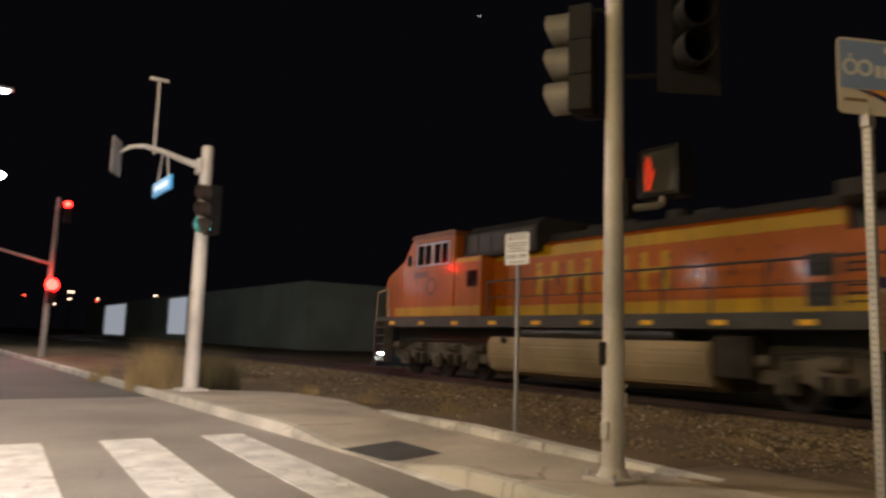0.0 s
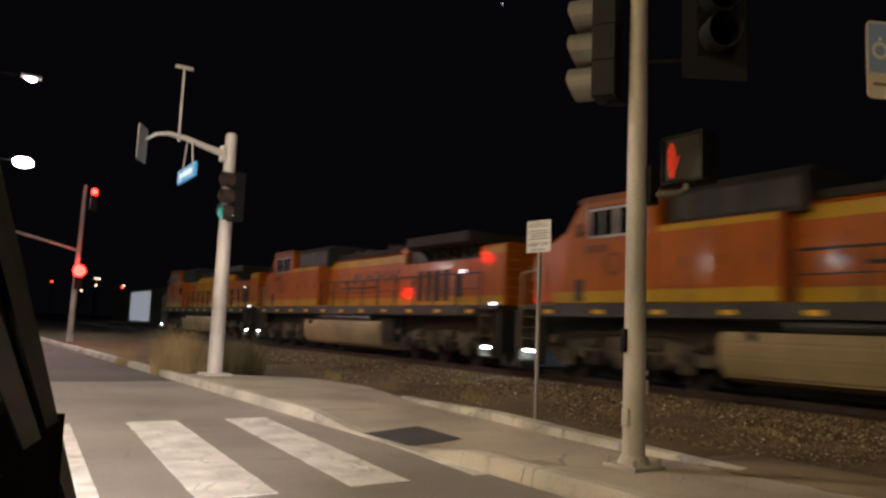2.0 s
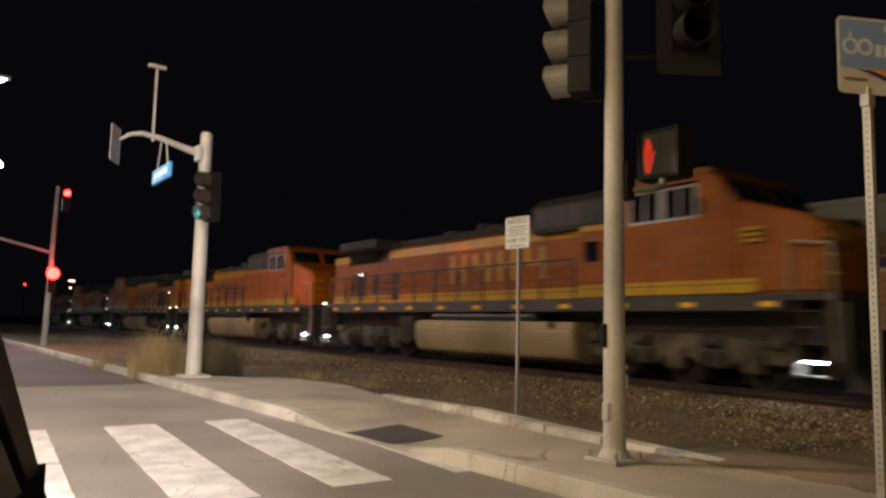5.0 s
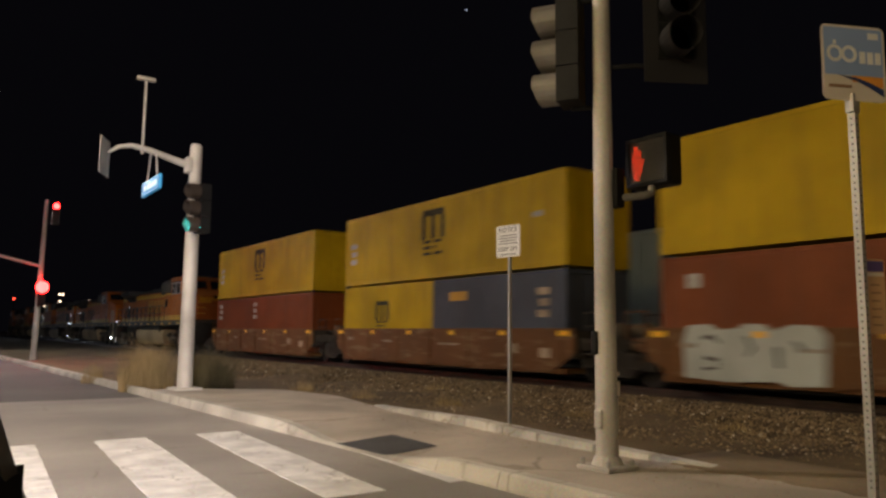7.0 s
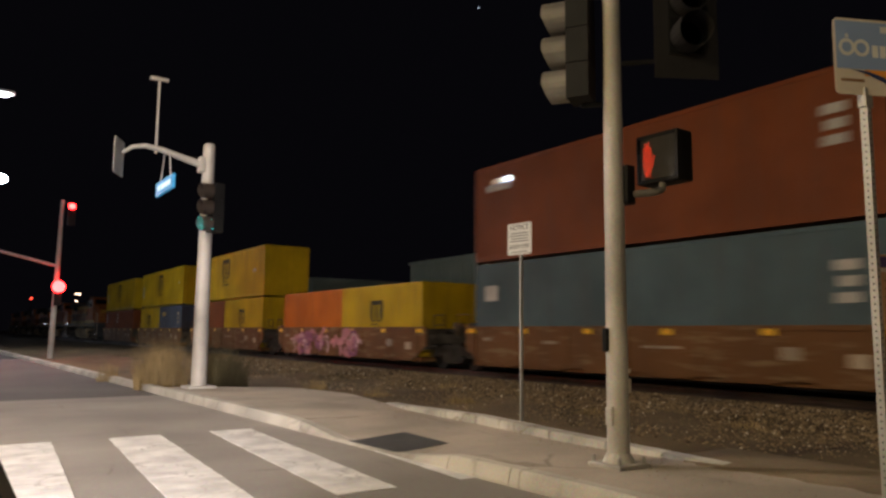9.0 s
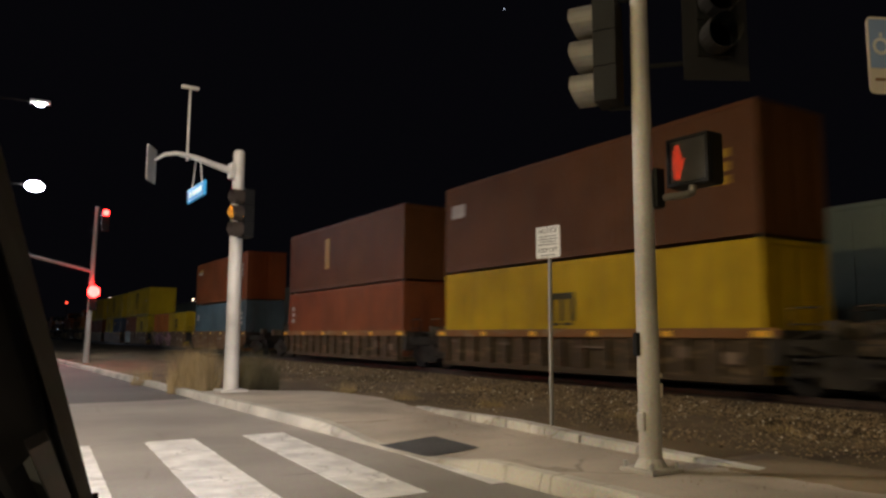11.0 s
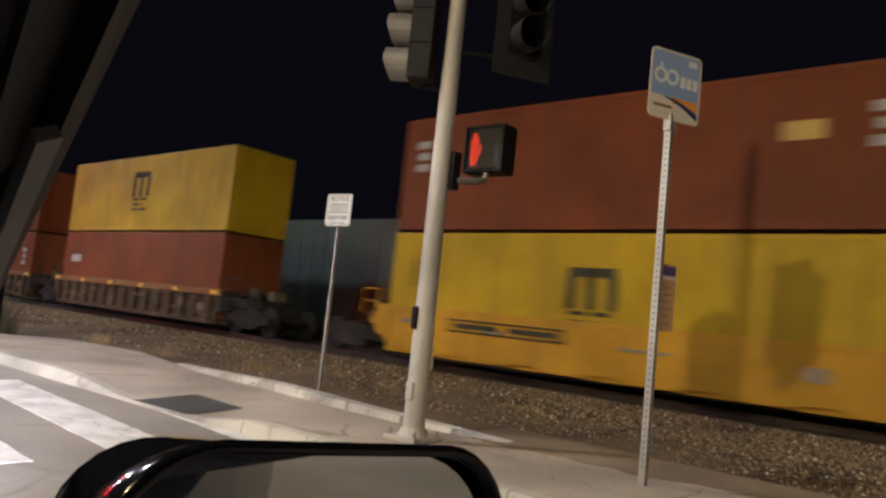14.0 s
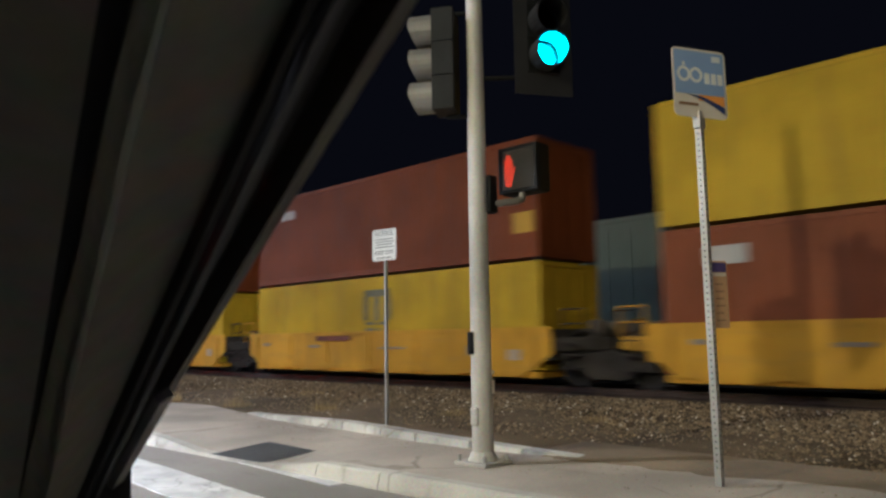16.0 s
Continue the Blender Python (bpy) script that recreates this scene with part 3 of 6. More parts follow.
def wheelset(bm, y, r=0.46):
    for sx in (-1, 1):
        rod(bm, (sx * 0.68, y, r), (sx * 0.8, y, r), r, seg=20)
        rod(bm, (sx * 0.8, y, r), (sx * 0.83, y, r), r * 0.55, seg=14)
    rod(bm, (-0.7, y, r), (0.7, y, r), 0.09, seg=8)
    return bm


def freight_truck(parent, yc):
    t = new("truck")
    t.parent = parent
    for dy in (-0.89, 0.89):
        part("wheelset", wheelset(B(), yc + dy), WHEEL, t)
    for sx in (-1, 1):
        bm = B()
        x0, x1 = (0.86, 1.02) if sx > 0 else (-1.02, -0.86)
        prism(bm, [(yc - 1.15, 0.38), (yc - 0.75, 0.36), (yc - 0.4, 0.2), (yc + 0.4, 0.2), (yc + 0.75, 0.36), (yc + 1.15, 0.38), (yc + 1.15, 0.6), (yc + 0.45, 0.78), (yc - 0.45, 0.78), (yc - 1.15, 0.6)], "x", x0, x1)
        for dy in (-0.12, 0.12):
            rod(bm, (sx * 0.97, yc + dy, 0.28), (sx * 0.97, yc + dy, 0.62), 0.075, seg=8)
        part("side_frame", bm, TRUCK, t)
    bm = B()
    box(bm, -0.9, 0.9, yc - 0.2, yc + 0.2, 0.5, 0.85, 0.03)
    part("bolster", bm, TRUCK, t)
    return t


def well_car(colour, style, u, label, last=False, extra=()):
    """One unit of an articulated well car. u: where its container's front end sits. Local y = 0 at the container's middle."""
    root = thing("well_car", label, "rail wagon", "well cars of the train")
    hl = 12.19 / 2 + 0.35
    floor, top = 0.36, 1.36
    for sx in (-1, 1):
        x0, x1 = (1.26, 1.36) if sx > 0 else (-1.36, -1.26)
        xo = x1 if sx > 0 else x0
        bm = B()
        if style == "ribbed":
            chord = B()
            box(chord, x0 - (0.004 if sx < 0 else 0), x1 + (0.004 if sx > 0 else 0), -hl, hl, top - 0.22, top, 0.012)
            part("top_chord", chord, CAR_CHORD, root, "worn orange-brown top chord")
            box(bm, 1.22 if sx > 0 else -1.25, 1.25 if sx > 0 else -1.22, -hl + 0.3, hl - 0.3, 0.22, top - 0.22)
            box(bm, x0, x1, -hl + 0.5, hl - 0.5, 0.2, 0.34)
            for i in range(15):
                y = -hl + 0.6 + i * (2 * hl - 1.2) / 14
                box(bm, x0, x1, y - 0.06, y + 0.06, 0.3, top - 0.2)
        else:
            # deep plate side with arched cut-outs along the foot
            pts = [(-hl, top), (-hl, 0.75), (-hl + 0.5, 0.42)]
            y = -hl + 0.5
            n = 6
            st = (2 * hl - 1.0) / n
            for i in range(n):
                y0 = -hl + 0.5 + i * st
                pts += [(y0 + st * 0.2, 0.22), (y0 + st * 0.62, 0.22), (y0 + st * 0.72, 0.3), (y0 + st * 0.95, 0.3)]
            pts += [(hl - 0.5, 0.42), (hl, 0.75), (hl, top)]
            prism(bm, pts, "x", x0 + (0.03 if sx < 0 else 0), x1 - (0.03 if sx > 0 else 0))
            box(bm, x0, x1, -hl, hl, top - 0.09, top + 0.01)
            for i in range(n + 1):
                y = -hl + 0.5 + i * st
                box(bm, x0, x1, y - 0.05, y + 0.05, 0.42, top - 0.09)
        side = part("side_sill", bm, colour, root)
        if sx < 0 and colour is not CAR_YELLOW:
            for k in range(6):
                y = -hl + 0.35 + k * (2 * hl - 0.7) / 5
                w = 0.2 if k in (0, 5) else 0.13
                bm = B()
                box(bm, xo - 0.012, xo - 0.002, y - w, y + w, top - 0.19, top - 0.06)
                part("reflector", bm, REFLECTOR, side, "amber reflective patch")
    bm = B()
    box(bm, -1.26, 1.26, -hl + 0.4, hl - 0.4, 0.2, floor - 0.02)
    part("well_floor", bm, colour, root)
    # rear platform and rail coloured dark for the dim gap between cars
    for sy in (-1, 1):
        bm = B()
        y0, y1 = (hl - 0.25, hl) if sy > 0 else (-hl, -hl + 0.25)
        box(bm, -1.3, 1.3, y0, y1, 0.6, top - 0.05, 0.02)
        e0, e1 = (hl, hl + 1.1) if sy > 0 else (-hl - 1.1, -hl)
        prism(bm, [(-1.15, e0 if sy > 0 else e1), (1.15, e0 if sy > 0 else e1), (0.5, e1 if sy > 0 else e0), (-0.5, e1 if sy > 0 else e0)], "z", 0.82, 1.12)
        box(bm, -0.25, 0.25, min(hl * sy, (hl + 1.3) * sy), max(hl * sy, (hl + 1.3) * sy), 0.7, 0.95)
        part("end_platform", bm, colour if sy > 0 else TRUCK, root)
        yy = sy * (hl + 0.45)
        for sx in (-1, 1):
            bm = B()
            pipe(bm, [(sx * 1.1, yy - 0.3, 1.1), (sx * 1.1, yy - 0.3, 1.75), (sx * 1.1, yy + 0.3, 1.75), (sx * 1.1, yy + 0.3, 1.1)], 0.02, 6)
            pipe(bm, [(sx * 1.1, yy - 0.3, 1.42), (sx * 1.1, yy + 0.3, 1.42)], 0.016, 6)
            part("handrail", bm, colour if sy > 0 else TRUCK, root)
        for sx in (-1, 1):
            bm = B()
            for k in range(3):
                box(bm, sx * 1.22 - 0.1, sx * 1.22 + 0.1, yy - 0.2, yy + 0.2, 0.42 + 0.3 * k, 0.45 + 0.3 * k)
            for dy in (-0.2, 0.2):
                rod(bm, (sx * 1.3, yy + dy, 0.4), (sx * 1.3, yy + dy, 1.12), 0.018, seg=6)
            part("step_ladder", bm, TRUCK, root)
            bm = B()
            pipe(bm, [(sx * 0.6, yy - 0.45, 1.14), (sx * 0.75, yy, 1.3), (sx * 0.7, yy + 0.45, 1.14)], 0.03, 6)
            part("brake_hose", bm, TRUCK, root)
        bm = B()
        rod(bm, (-0.45, sy * (hl + 0.7), 1.1), (-0.45, sy * (hl + 0.7), 1.5), 0.2, seg=14)
        part("brake_cylinder", bm, LOCO_TRUCK, root)
        bm = B()
        box(bm, 0.1, 0.6, sy * (hl + 0.7) - 0.2, sy * (hl + 0.7) + 0.2, 1.12, 1.45, 0.03)
        part("brake_gear", bm, DUST, root, "dusty brake gear")
    freight_truck(root, hl + 1.13)
    if last:
        freight_truck(root, -hl - 1.13)
    bars("stencil_mark", [(5.1, 5.5, 0.95, 1.05), (2.3, 2.9, 0.9, 0.98), (-1.6, -0.5, 0.86, 0.92), (-4.3, -3.9, 0.7, 0.95), (-5.6, -5.2, 0.6, 0.85)], STENCIL[style != "plate"], root, -1.362, "small worn stencil mark")
    for name, items, mat, lab in extra:
        (scrawl if name == "graffiti" else bars)(name, items, mat, root, -1.364, lab)
    MOVING.append((root, u - 12.19 / 2, 0))
    return root


def stack(u, lower, upper, car, style, car_label, last=False, extra=(), tall=(0, 0)):
    well_car(car, style, u, car_label, last, extra)
    z = 0.37
    lo = u
    for mat, label, length, marks in lower:
        container(mat, label, lo, z, length, marks, 2.86 if tall[0] else 2.55)
        lo -= length + 0.03
    for mat, label, length, marks in upper:
        container(mat, label, u, z + (2.95 if tall[0] else 2.64), length, marks, 2.9 if tall[1] else 2.59)


YEL = "weathered yellow steel shipping container with a grey emblem"
BRN = "dull brown steel shipping container with small white marks"
RED = "faded red-brown steel shipping container"
C1 = "rusty brown articulated well car with amber reflectors"
C2 = "grimy dark well car with ribbed sides and amber reflectors"
C3 = "orange-yellow well car with a plated side"
N40, N20 = 12.19, 6.06
GRAFFITI_LINE = material("graffiti_dark_line", (0.12, 0.10, 0.09), 0.7, 0, 0.2)
GRAFFITI_MAUVE = material("graffiti_mauve", (0.30, 0.10, 0.17), 0.7, 0, 0.4, 8.0, 0.2)
GRAFFITI_PALE_PINK = material("graffiti_pale_pink", (0.62, 0.38, 0.36), 0.7, 0, 0.4, 8.0, 0.2)
PALE_TAG = [(0, [(5.4, 0.33), (5.42, 1.1), (5.3, 1.42), (4.75, 1.45), (4.6, 1.33), (4.1, 1.36), (4.0, 1.45), (3.55, 1.44), (3.4, 1.3), (3.0, 1.43), (2.5, 1.4), (2.32, 1.2), (2.4, 0.3), (3.1, 0.26), (3.3, 0.34), (4.4, 0.28)], 0),
            (1, [(4.95, 1.15), (4.7, 1.2), (4.55, 1.05)], 0.08), (1, [(4.9, 0.75), (4.6, 0.72), (4.62, 0.55), (4.95, 0.52)], 0.07), (1, [(3.95, 1.2), (3.8, 0.95), (3.95, 0.8)], 0.07), (1, [(3.3, 1.0), (3.25, 0.6)], 0.09), (1, [(2.95, 1.1), (2.75, 0.95)], 0.06)]


def loops(seed, y0, y1, n, c, w):
    """Sprayed bows and hooks strewn from y0 to y1."""
    rnd = random.Random(seed)
    out = []
    for k in range(n):
        y, z, r = rnd.uniform(y0, y1), rnd.uniform(0.5, 0.95), rnd.uniform(0.2, 0.42)
        a0, sweep, sq = rnd.uniform(0, 6.28), rnd.uniform(2.2, 4.6), rnd.uniform(0.6, 1.0)
        out.append((c, [(y + r * sq * math.cos(a0 + sweep * i / 9), max(0.3, min(1.34, z + r * math.sin(a0 + sweep * i / 9)))) for i in range(10)], w * rnd.uniform(0.7, 1.3)))
    return out


PINK_TAG = loops(5, -2.2, 5.3, 16, 0, 0.24) + loops(6, -2.0, 5.2, 9, 1, 0.2) + loops(9, -2.0, 5.2, 9, 2, 0.1)

stack(-90.6, [(BROWN, BRN, N40, [codes(5.2, 2.1), codes(0.2, 2.1)])], [(YELLOW, YEL, N40, [*sea_logo(0.05, 1.3), codes(5.2, 1.4)])], CAR_BROWN, "plate", C1)
stack(-105.75, [(YELLOW, YEL, N20, [*sea_logo(0.15, 1.3, 0.7)]), (SLATE, "dark slate grey steel shipping container with a yellow label", N20, [patch(1.2, 1.85, 0.9, 0.28, LOCO_YELLOW, "yellow label"), codes(-2.4, 1.9, STENCIL[0])])],
      [(YELLOW, YEL, N40, [*sea_logo(0.05, 1.3), codes(5.2, 1.4), patch(-5.2, 1.4, 0.4, 0.15, MARK_WHITE, "white mark")])], CAR_BROWN, "plate", C1)
stack(-120.9, [(RUSTRED, RED, N20, [patch(2.0, 1.86, 0.34, 0.3, MARK_WHITE, "white label")]), (YELLOW, YEL, N20, [*sea_logo(0.1, 1.3, 0.7)])],
      [(YELLOW, YEL, N40, [*sea_logo(0.05, 1.3), patch(-4.9, 1.3, 0.45, 0.16, MARK_WHITE, "white mark")])], CAR_BROWN, "plate", C1,
      extra=[("graffiti", PALE_TAG, (GRAFFITI_PALE, GRAFFITI_LINE), "pale block-letter graffiti")])
stack(-135.9, [(ORANGE_C, "bright orange steel shipping container", N20, []), (YELLOW, YEL, N20, [*sea_logo(0.15, 1.3, 0.7)])], [], CAR_BROWN, "plate", C1,
      extra=[("graffiti", PINK_TAG, (GRAFFITI_PINK, GRAFFITI_MAUVE, GRAFFITI_PALE_PINK), "pink and mauve scrawled graffiti")])
stack(-151.06, [(TEAL, "blue-grey steel shipping container with white marks", N40, [patch(5.0, 1.75, 0.6, 0.45, MARK_WHITE, "white label"), codes(-5.4, 2.0)])],
      [(BROWN, BRN, N40, [patch(4.35, 2.1, 1.2, 0.2, MARK_WHITE, "white label"), patch(4.35, 2.31, 0.95, 0.16, LOCO_YELLOW, "yellow label"), codes(-5.3, 2.0)])], CAR_BROWN, "plate", C1, last=True, tall=(1, 1))
stack(-170.5, [(RUSTRED, RED, N40, [codes(5.2, 2.0)])], [(DULL_BROWN, BRN, N40, [patch(1.0, 0.9, 0.5, 1.4, LOCO_YELLOW, "yellow emblem")])], CAR_DARK, "ribbed", C2, tall=(1, 1))
stack(-185.7, [(YELLOW, YEL, N40, [*sea_logo(0.1, 1.2, 0.8)])], [(DULL_BROWN, BRN, N40, [patch(4.9, 1.8, 0.8, 0.45, MARK_WHITE, "white label"), codes(-5.4, 1.75, LOCO_YELLOW)])], CAR_DARK, "ribbed", C2, tall=(1, 1))
stack(-200.85, [(YELLOW, YEL, N40, [*sea_logo(0.1, 1.2, 0.8)])], [(YELLOW, YEL, N40, [*sea_logo(0.05, 1.3)])], CAR_DARK, "ribbed", C2, tall=(0, 1))
stack(-216.0, [(RUSTRED, RED, N40, [codes(5.0, 2.0, None, 2), codes(-5.3, 1.9)])], [(BROWN, BRN, N40, [codes(5.0, 2.1), codes(-5.0, 2.0, LOCO_YELLOW)])], CAR_DARK, "ribbed", C2, tall=(1, 1))
stack(-231.7, [(RUSTRED, RED, N40, [patch(4.4, 1.6, 0.9, 0.3, MARK_WHITE, "white label")])], [(YELLOW, YEL, N40, [*sea_logo(0.05, 1.3)])], CAR_DARK, "ribbed", C2, last=True, tall=(1, 1))
MAROON = material("faded_maroon_paint", (0.22, 0.06, 0.03), 0.7, 0, 0.4, 6.0, 0.3)
BAND = ("road_number_band", [(0.75, 3.95, 0.86, 0.9), (0.75, 3.95, 1.12, 1.16), (0.75, 0.79, 0.9, 1.12), (3.91, 3.95, 0.9, 1.12), (2.5, 3.75, 0.95, 1.07), (0.95, 2.2, 0.95, 1.07)], MARK_GREY, "dark framed band of unreadable characters")
stack(-251.8, [(YELLOW, YEL, N40, [*sea_logo(0.3, 1.25, 0.9), ("code_mark", [(5.3, 5.36, 1.5, 2.2), (5.0, 5.06, 1.5, 2.2)], MARK_GREY, "small dark marks")])],
      [(BROWN, BRN, N40, [codes(5.2, 2.1), patch(-4.0, 1.6, 0.7, 0.35, LOCO_YELLOW, "yellow label"), codes(-5.2, 2.0)])], CAR_YELLOW, "plate", C3, extra=[BAND], tall=(1, 1))
stack(-266.8, [(YELLOW, YEL, N40, [*sea_logo(0.5, 1.3, 1.0, MARK_PALE)])], [(BROWN, BRN, N40, [("code_mark", [(5.28, 5.78, 0.86 + 0.36 * i, 1.14 + 0.36 * i) for i in range(3)], STENCIL[0], "worn pale stencilled marks"), patch(-4.6, 1.6, 0.7, 0.35, LOCO_YELLOW, "yellow label")])], CAR_YELLOW, "plate", C3, extra=[("faded_patch", [(1.3, 2.9, 1.1, 1.25)], MAROON, "faded maroon patch")])
stack(-281.5, [(YELLOW, YEL, N40, [*sea_logo(-0.25, 1.3, 0.9, MARK_PALE)])], [(BROWN, BRN, N40, [patch(3.95, 2.12, 0.85, 0.28, MARK_WHITE, "white and yellow label"), patch(-5.98, 0.6, 0.62, 0.5, LOCO_YELLOW, "yellow label")])], CAR_YELLOW, "plate", C3, extra=[("faded_patch", [(0.8, 2.5, 1.1, 1.25)], MAROON, "faded maroon patch")], tall=(0, 1))
stack(-296.8, [(RUSTRED, RED, N40, [patch(4.35, 2.1, 0.8, 0.36, MARK_WHITE, "white label")])], [(YELLOW, YEL, N40, [*sea_logo(0.05, 1.3)])], CAR_YELLOW, "plate", C3, last=True, tall=(1, 0))


def loco_truck(parent, yc):
    """Three-axle truck with a cast side frame, journal boxes, springs and brake cylinders."""
    t = new("truck")
    t.parent = parent
    for dy in (-1.9, 0, 1.9):
        part("wheelset", wheelset(B(), yc + dy, 0.53), WHEEL, t)
    for sx in (-1, 1):
        x0, x1 = (0.95, 1.14) if sx > 0 else (-1.14, -0.95)
        bm = B()
        prism(bm, [(yc - 2.75, 0.62), (yc - 2.45, 0.5), (yc - 1.5, 0.62), (yc - 1.25, 0.4), (yc - 0.65, 0.4), (yc - 0.4, 0.62), (yc + 0.4, 0.62), (yc + 0.65, 0.4), (yc + 1.25, 0.4), (yc + 1.5, 0.62), (yc + 2.45, 0.5), (yc + 2.75, 0.62), (yc + 2.75, 0.9), (yc + 1.5, 1.0), (yc + 1.2, 1.12), (yc - 1.2, 1.12), (yc - 1.5, 1.0), (yc - 2.75, 0.9)], "x", x0, x1)
        bmesh.ops.bevel(bm, geom=list(bm.edges), offset=0.025, segments=1, affect="EDGES")
        frame_ = part("side_frame", bm, LOCO_TRUCK, t)
        for dy in (-1.9, 0, 1.9):
            bm = B()
            a = sorted((sx * 1.12, sx * 1.26))
            box(bm, a[0], a[1], yc + dy - 0.22, yc + dy + 0.22, 0.34, 0.78, 0.04)
            rod(bm, (sx * 1.24, yc + dy, 0.55), (sx * 1.31, yc + dy, 0.55), 0.15, 0.13, 14)
            part("journal_box", bm, LOCO_TRUCK, frame_)
        for dy in (-1.18, -0.74, 0.74, 1.18):
            bm = B()
            rod(bm, (sx * 1.19, yc + dy, 0.42), (sx * 1.19, yc + dy, 0.74), 0.09, seg=10)
            for k in range(4):
                rod(bm, (sx * 1.19, yc + dy, 0.45 + 0.08 * k), (sx * 1.19, yc + dy, 0.48 + 0.08 * k), 0.11, seg=10)
            part("spring", bm, TRUCK, frame_)
        for dy in (-2.35, -0.95, 0.95, 2.35):
            bm = B()
            rod(bm, (sx * 1.2, yc + dy - 0.2, 0.96), (sx * 1.2, yc + dy + 0.24, 0.96), 0.13, seg=12)
            part("brake_cylinder", bm, LOCO_TRUCK, frame_)
        bm = B()
        pipe(bm, [(sx * 1.22, yc - 2.6, 1.05), (sx * 1.24, yc - 1.2, 1.18), (sx * 1.24, yc + 1.2, 1.18), (sx * 1.22, yc + 2.6, 1.05)], 0.025, 6)
        for dy in (-2.65, 2.65):
            pipe(bm, [(sx * 1.1, yc + dy, 1.0), (sx * 1.0, yc + dy, 0.6), (sx * 0.85, yc + dy * 0.98, 0.16)], 0.03, 6)
        part("sand_pipe", bm, TRUCK, t)
    return t


def panel_on(name, parent, mat, x, sx, y0, y1, z0, z1, proud=0.012, label=""):
    """A thin plate on a side wall at half width x."""
    bm = B()
    box(bm, sx * x - proud, sx * x + proud, y0, y1, z0, z1, 0.004)
    return part(name, bm, mat, parent, label)


def locomotive(u, facing, label, letters, swoosh=False, stripes=False):
    """A six-axle diesel locomotive. Local +y is its cab end; u: its leading coupler. swoosh: the newer kind with a long full-width body behind the cab."""
    root = thing("locomotive", label, "locomotive", "locomotives of the train")
    body = LOCO_ORANGE_OLD if stripes else LOCO_ORANGE
    F = 10.6                          # end of the deck
    D = 1.92                          # deck height
    W, H = 1.52, 0.97                 # half widths of cab and hood
    aft = 2.5 if swoosh else 4.25     # rear of the full-width body
    rad0 = -4.3 if swoosh else -6.1   # front of the radiator section
    bm = B()
    box(bm, -1.5, 1.5, -F + 1.0, F - 1.0, D - 0.34, D, 0.02)
    box(bm, -1.42, 1.42, -F, F, D - 0.14, D, 0.02)
    box(bm, -0.6, 0.6, -F + 0.3, F - 0.3, 0.95, D - 0.3)
    deck = part("deck", bm, LOCO_SILL, root, "grey-green side sill under the walkway")
    for k in range(11):
        y = -F + 1.3 + k * (2 * F - 2.6) / 10
        for sx in (-1, 1):
            panel_on("reflector", deck, REFLECTOR, 1.5, sx, y - 0.17, y + 0.17, D - 0.26, D - 0.15)
    # low nose, narrowing towards its front
    bm = B()
    prof = [(10.28, D), (10.3, 3.2), (10.05, 3.42), (8.75, 3.82), (8.4, 3.82), (8.4, D)]
    for side in (-1, 1):
        ring = [bm.verts.new((side * min(1.5, 1.5 - 0.3 * max(0.0, (y - 9.2)) / 1.1), y, z)) for y, z in prof]
        bm.faces.new(ring if side < 0 else ring[::-1])
    bm.verts.ensure_lookup_table()
    for i in range(6):
        j = (i + 1) % 6
        bm.faces.new((bm.verts[i], bm.verts[j], bm.verts[6 + j], bm.verts[6 + i]))
    bmesh.ops.bevel(bm, geom=list(bm.edges), offset=0.07, segments=3, affect="EDGES")
    nose = part("nose", bm, body, root)
    bm = B()
    box(bm, -0.34, 0.34, 10.285, 10.325, D + 0.1, 3.1, 0.02)
    part("nose_door", bm, body, nose)
    bm = B()
    for x in (-0.14, 0.14):
        rod(bm, (x, 10.2, 3.33), (x, 10.33, 3.3), 0.1, seg=14)
    part("headlight", bm, WINDOW, nose)
    # cab
    bm = B()
    prism(bm, [(8.7, D), (8.7, 3.76), (8.2, 4.42), (7.95, 4.6), (5.75, 4.6), (5.6, 4.5), (5.6, D)], "x", -W, W)
    bmesh.ops.bevel(bm, geom=list(bm.edges), offset=0.06, segments=2, affect="EDGES")
    cab = part("cab", bm, body, root)
    bm = B()
    prism(bm, [(8.16, 4.53), (7.97, 4.64), (5.7, 4.64), (5.56, 4.54), (5.56, 4.44), (7.95, 4.5)], "x", -W - 0.02, W + 0.02)
    part("cab_roof", bm, LOCO_ROOF_ORANGE, cab, "sooty orange-brown cab roof")
    for sx in (-1, 1):
        for y0, y1 in ((5.95, 6.75), (6.9, 7.7)):
            panel_on("side_window", cab, WINDOW, W, sx, y0, y1, 3.62, 4.26, 0.014)
            bm = B()
            for a in ((y0 - 0.06, y0, 3.56, 4.32), (y1, y1 + 0.06, 3.56, 4.32), (y0, y1, 3.56, 3.62), (y0, y1, 4.26, 4.32), ((y0 + y1) / 2 - 0.02, (y0 + y1) / 2 + 0.02, 3.62, 4.26)):
                box(bm, sx * W - 0.03, sx * W + 0.03, a[0], a[1], a[2], a[3])
            part("window_frame", bm, GALV, cab, "bare metal window frame")
        bm = B()
        box(bm, sx * W - 0.01, sx * W + 0.14, 5.85, 7.8, 4.33, 4.36)
        part("sunshade", bm, LOCO_GREY, cab)
        bm = B()
        rod(bm, (sx * (W + 0.02), 7.85, 3.7), (sx * (W + 0.2), 7.95, 3.75), 0.015, seg=6)
        box(bm, sx * (W + 0.19) - 0.07, sx * (W + 0.19) + 0.07, 7.93, 7.97, 3.6, 3.95, 0.01)
        part("cab_mirror", bm, LOCO_DARK, cab)
        bm = B()
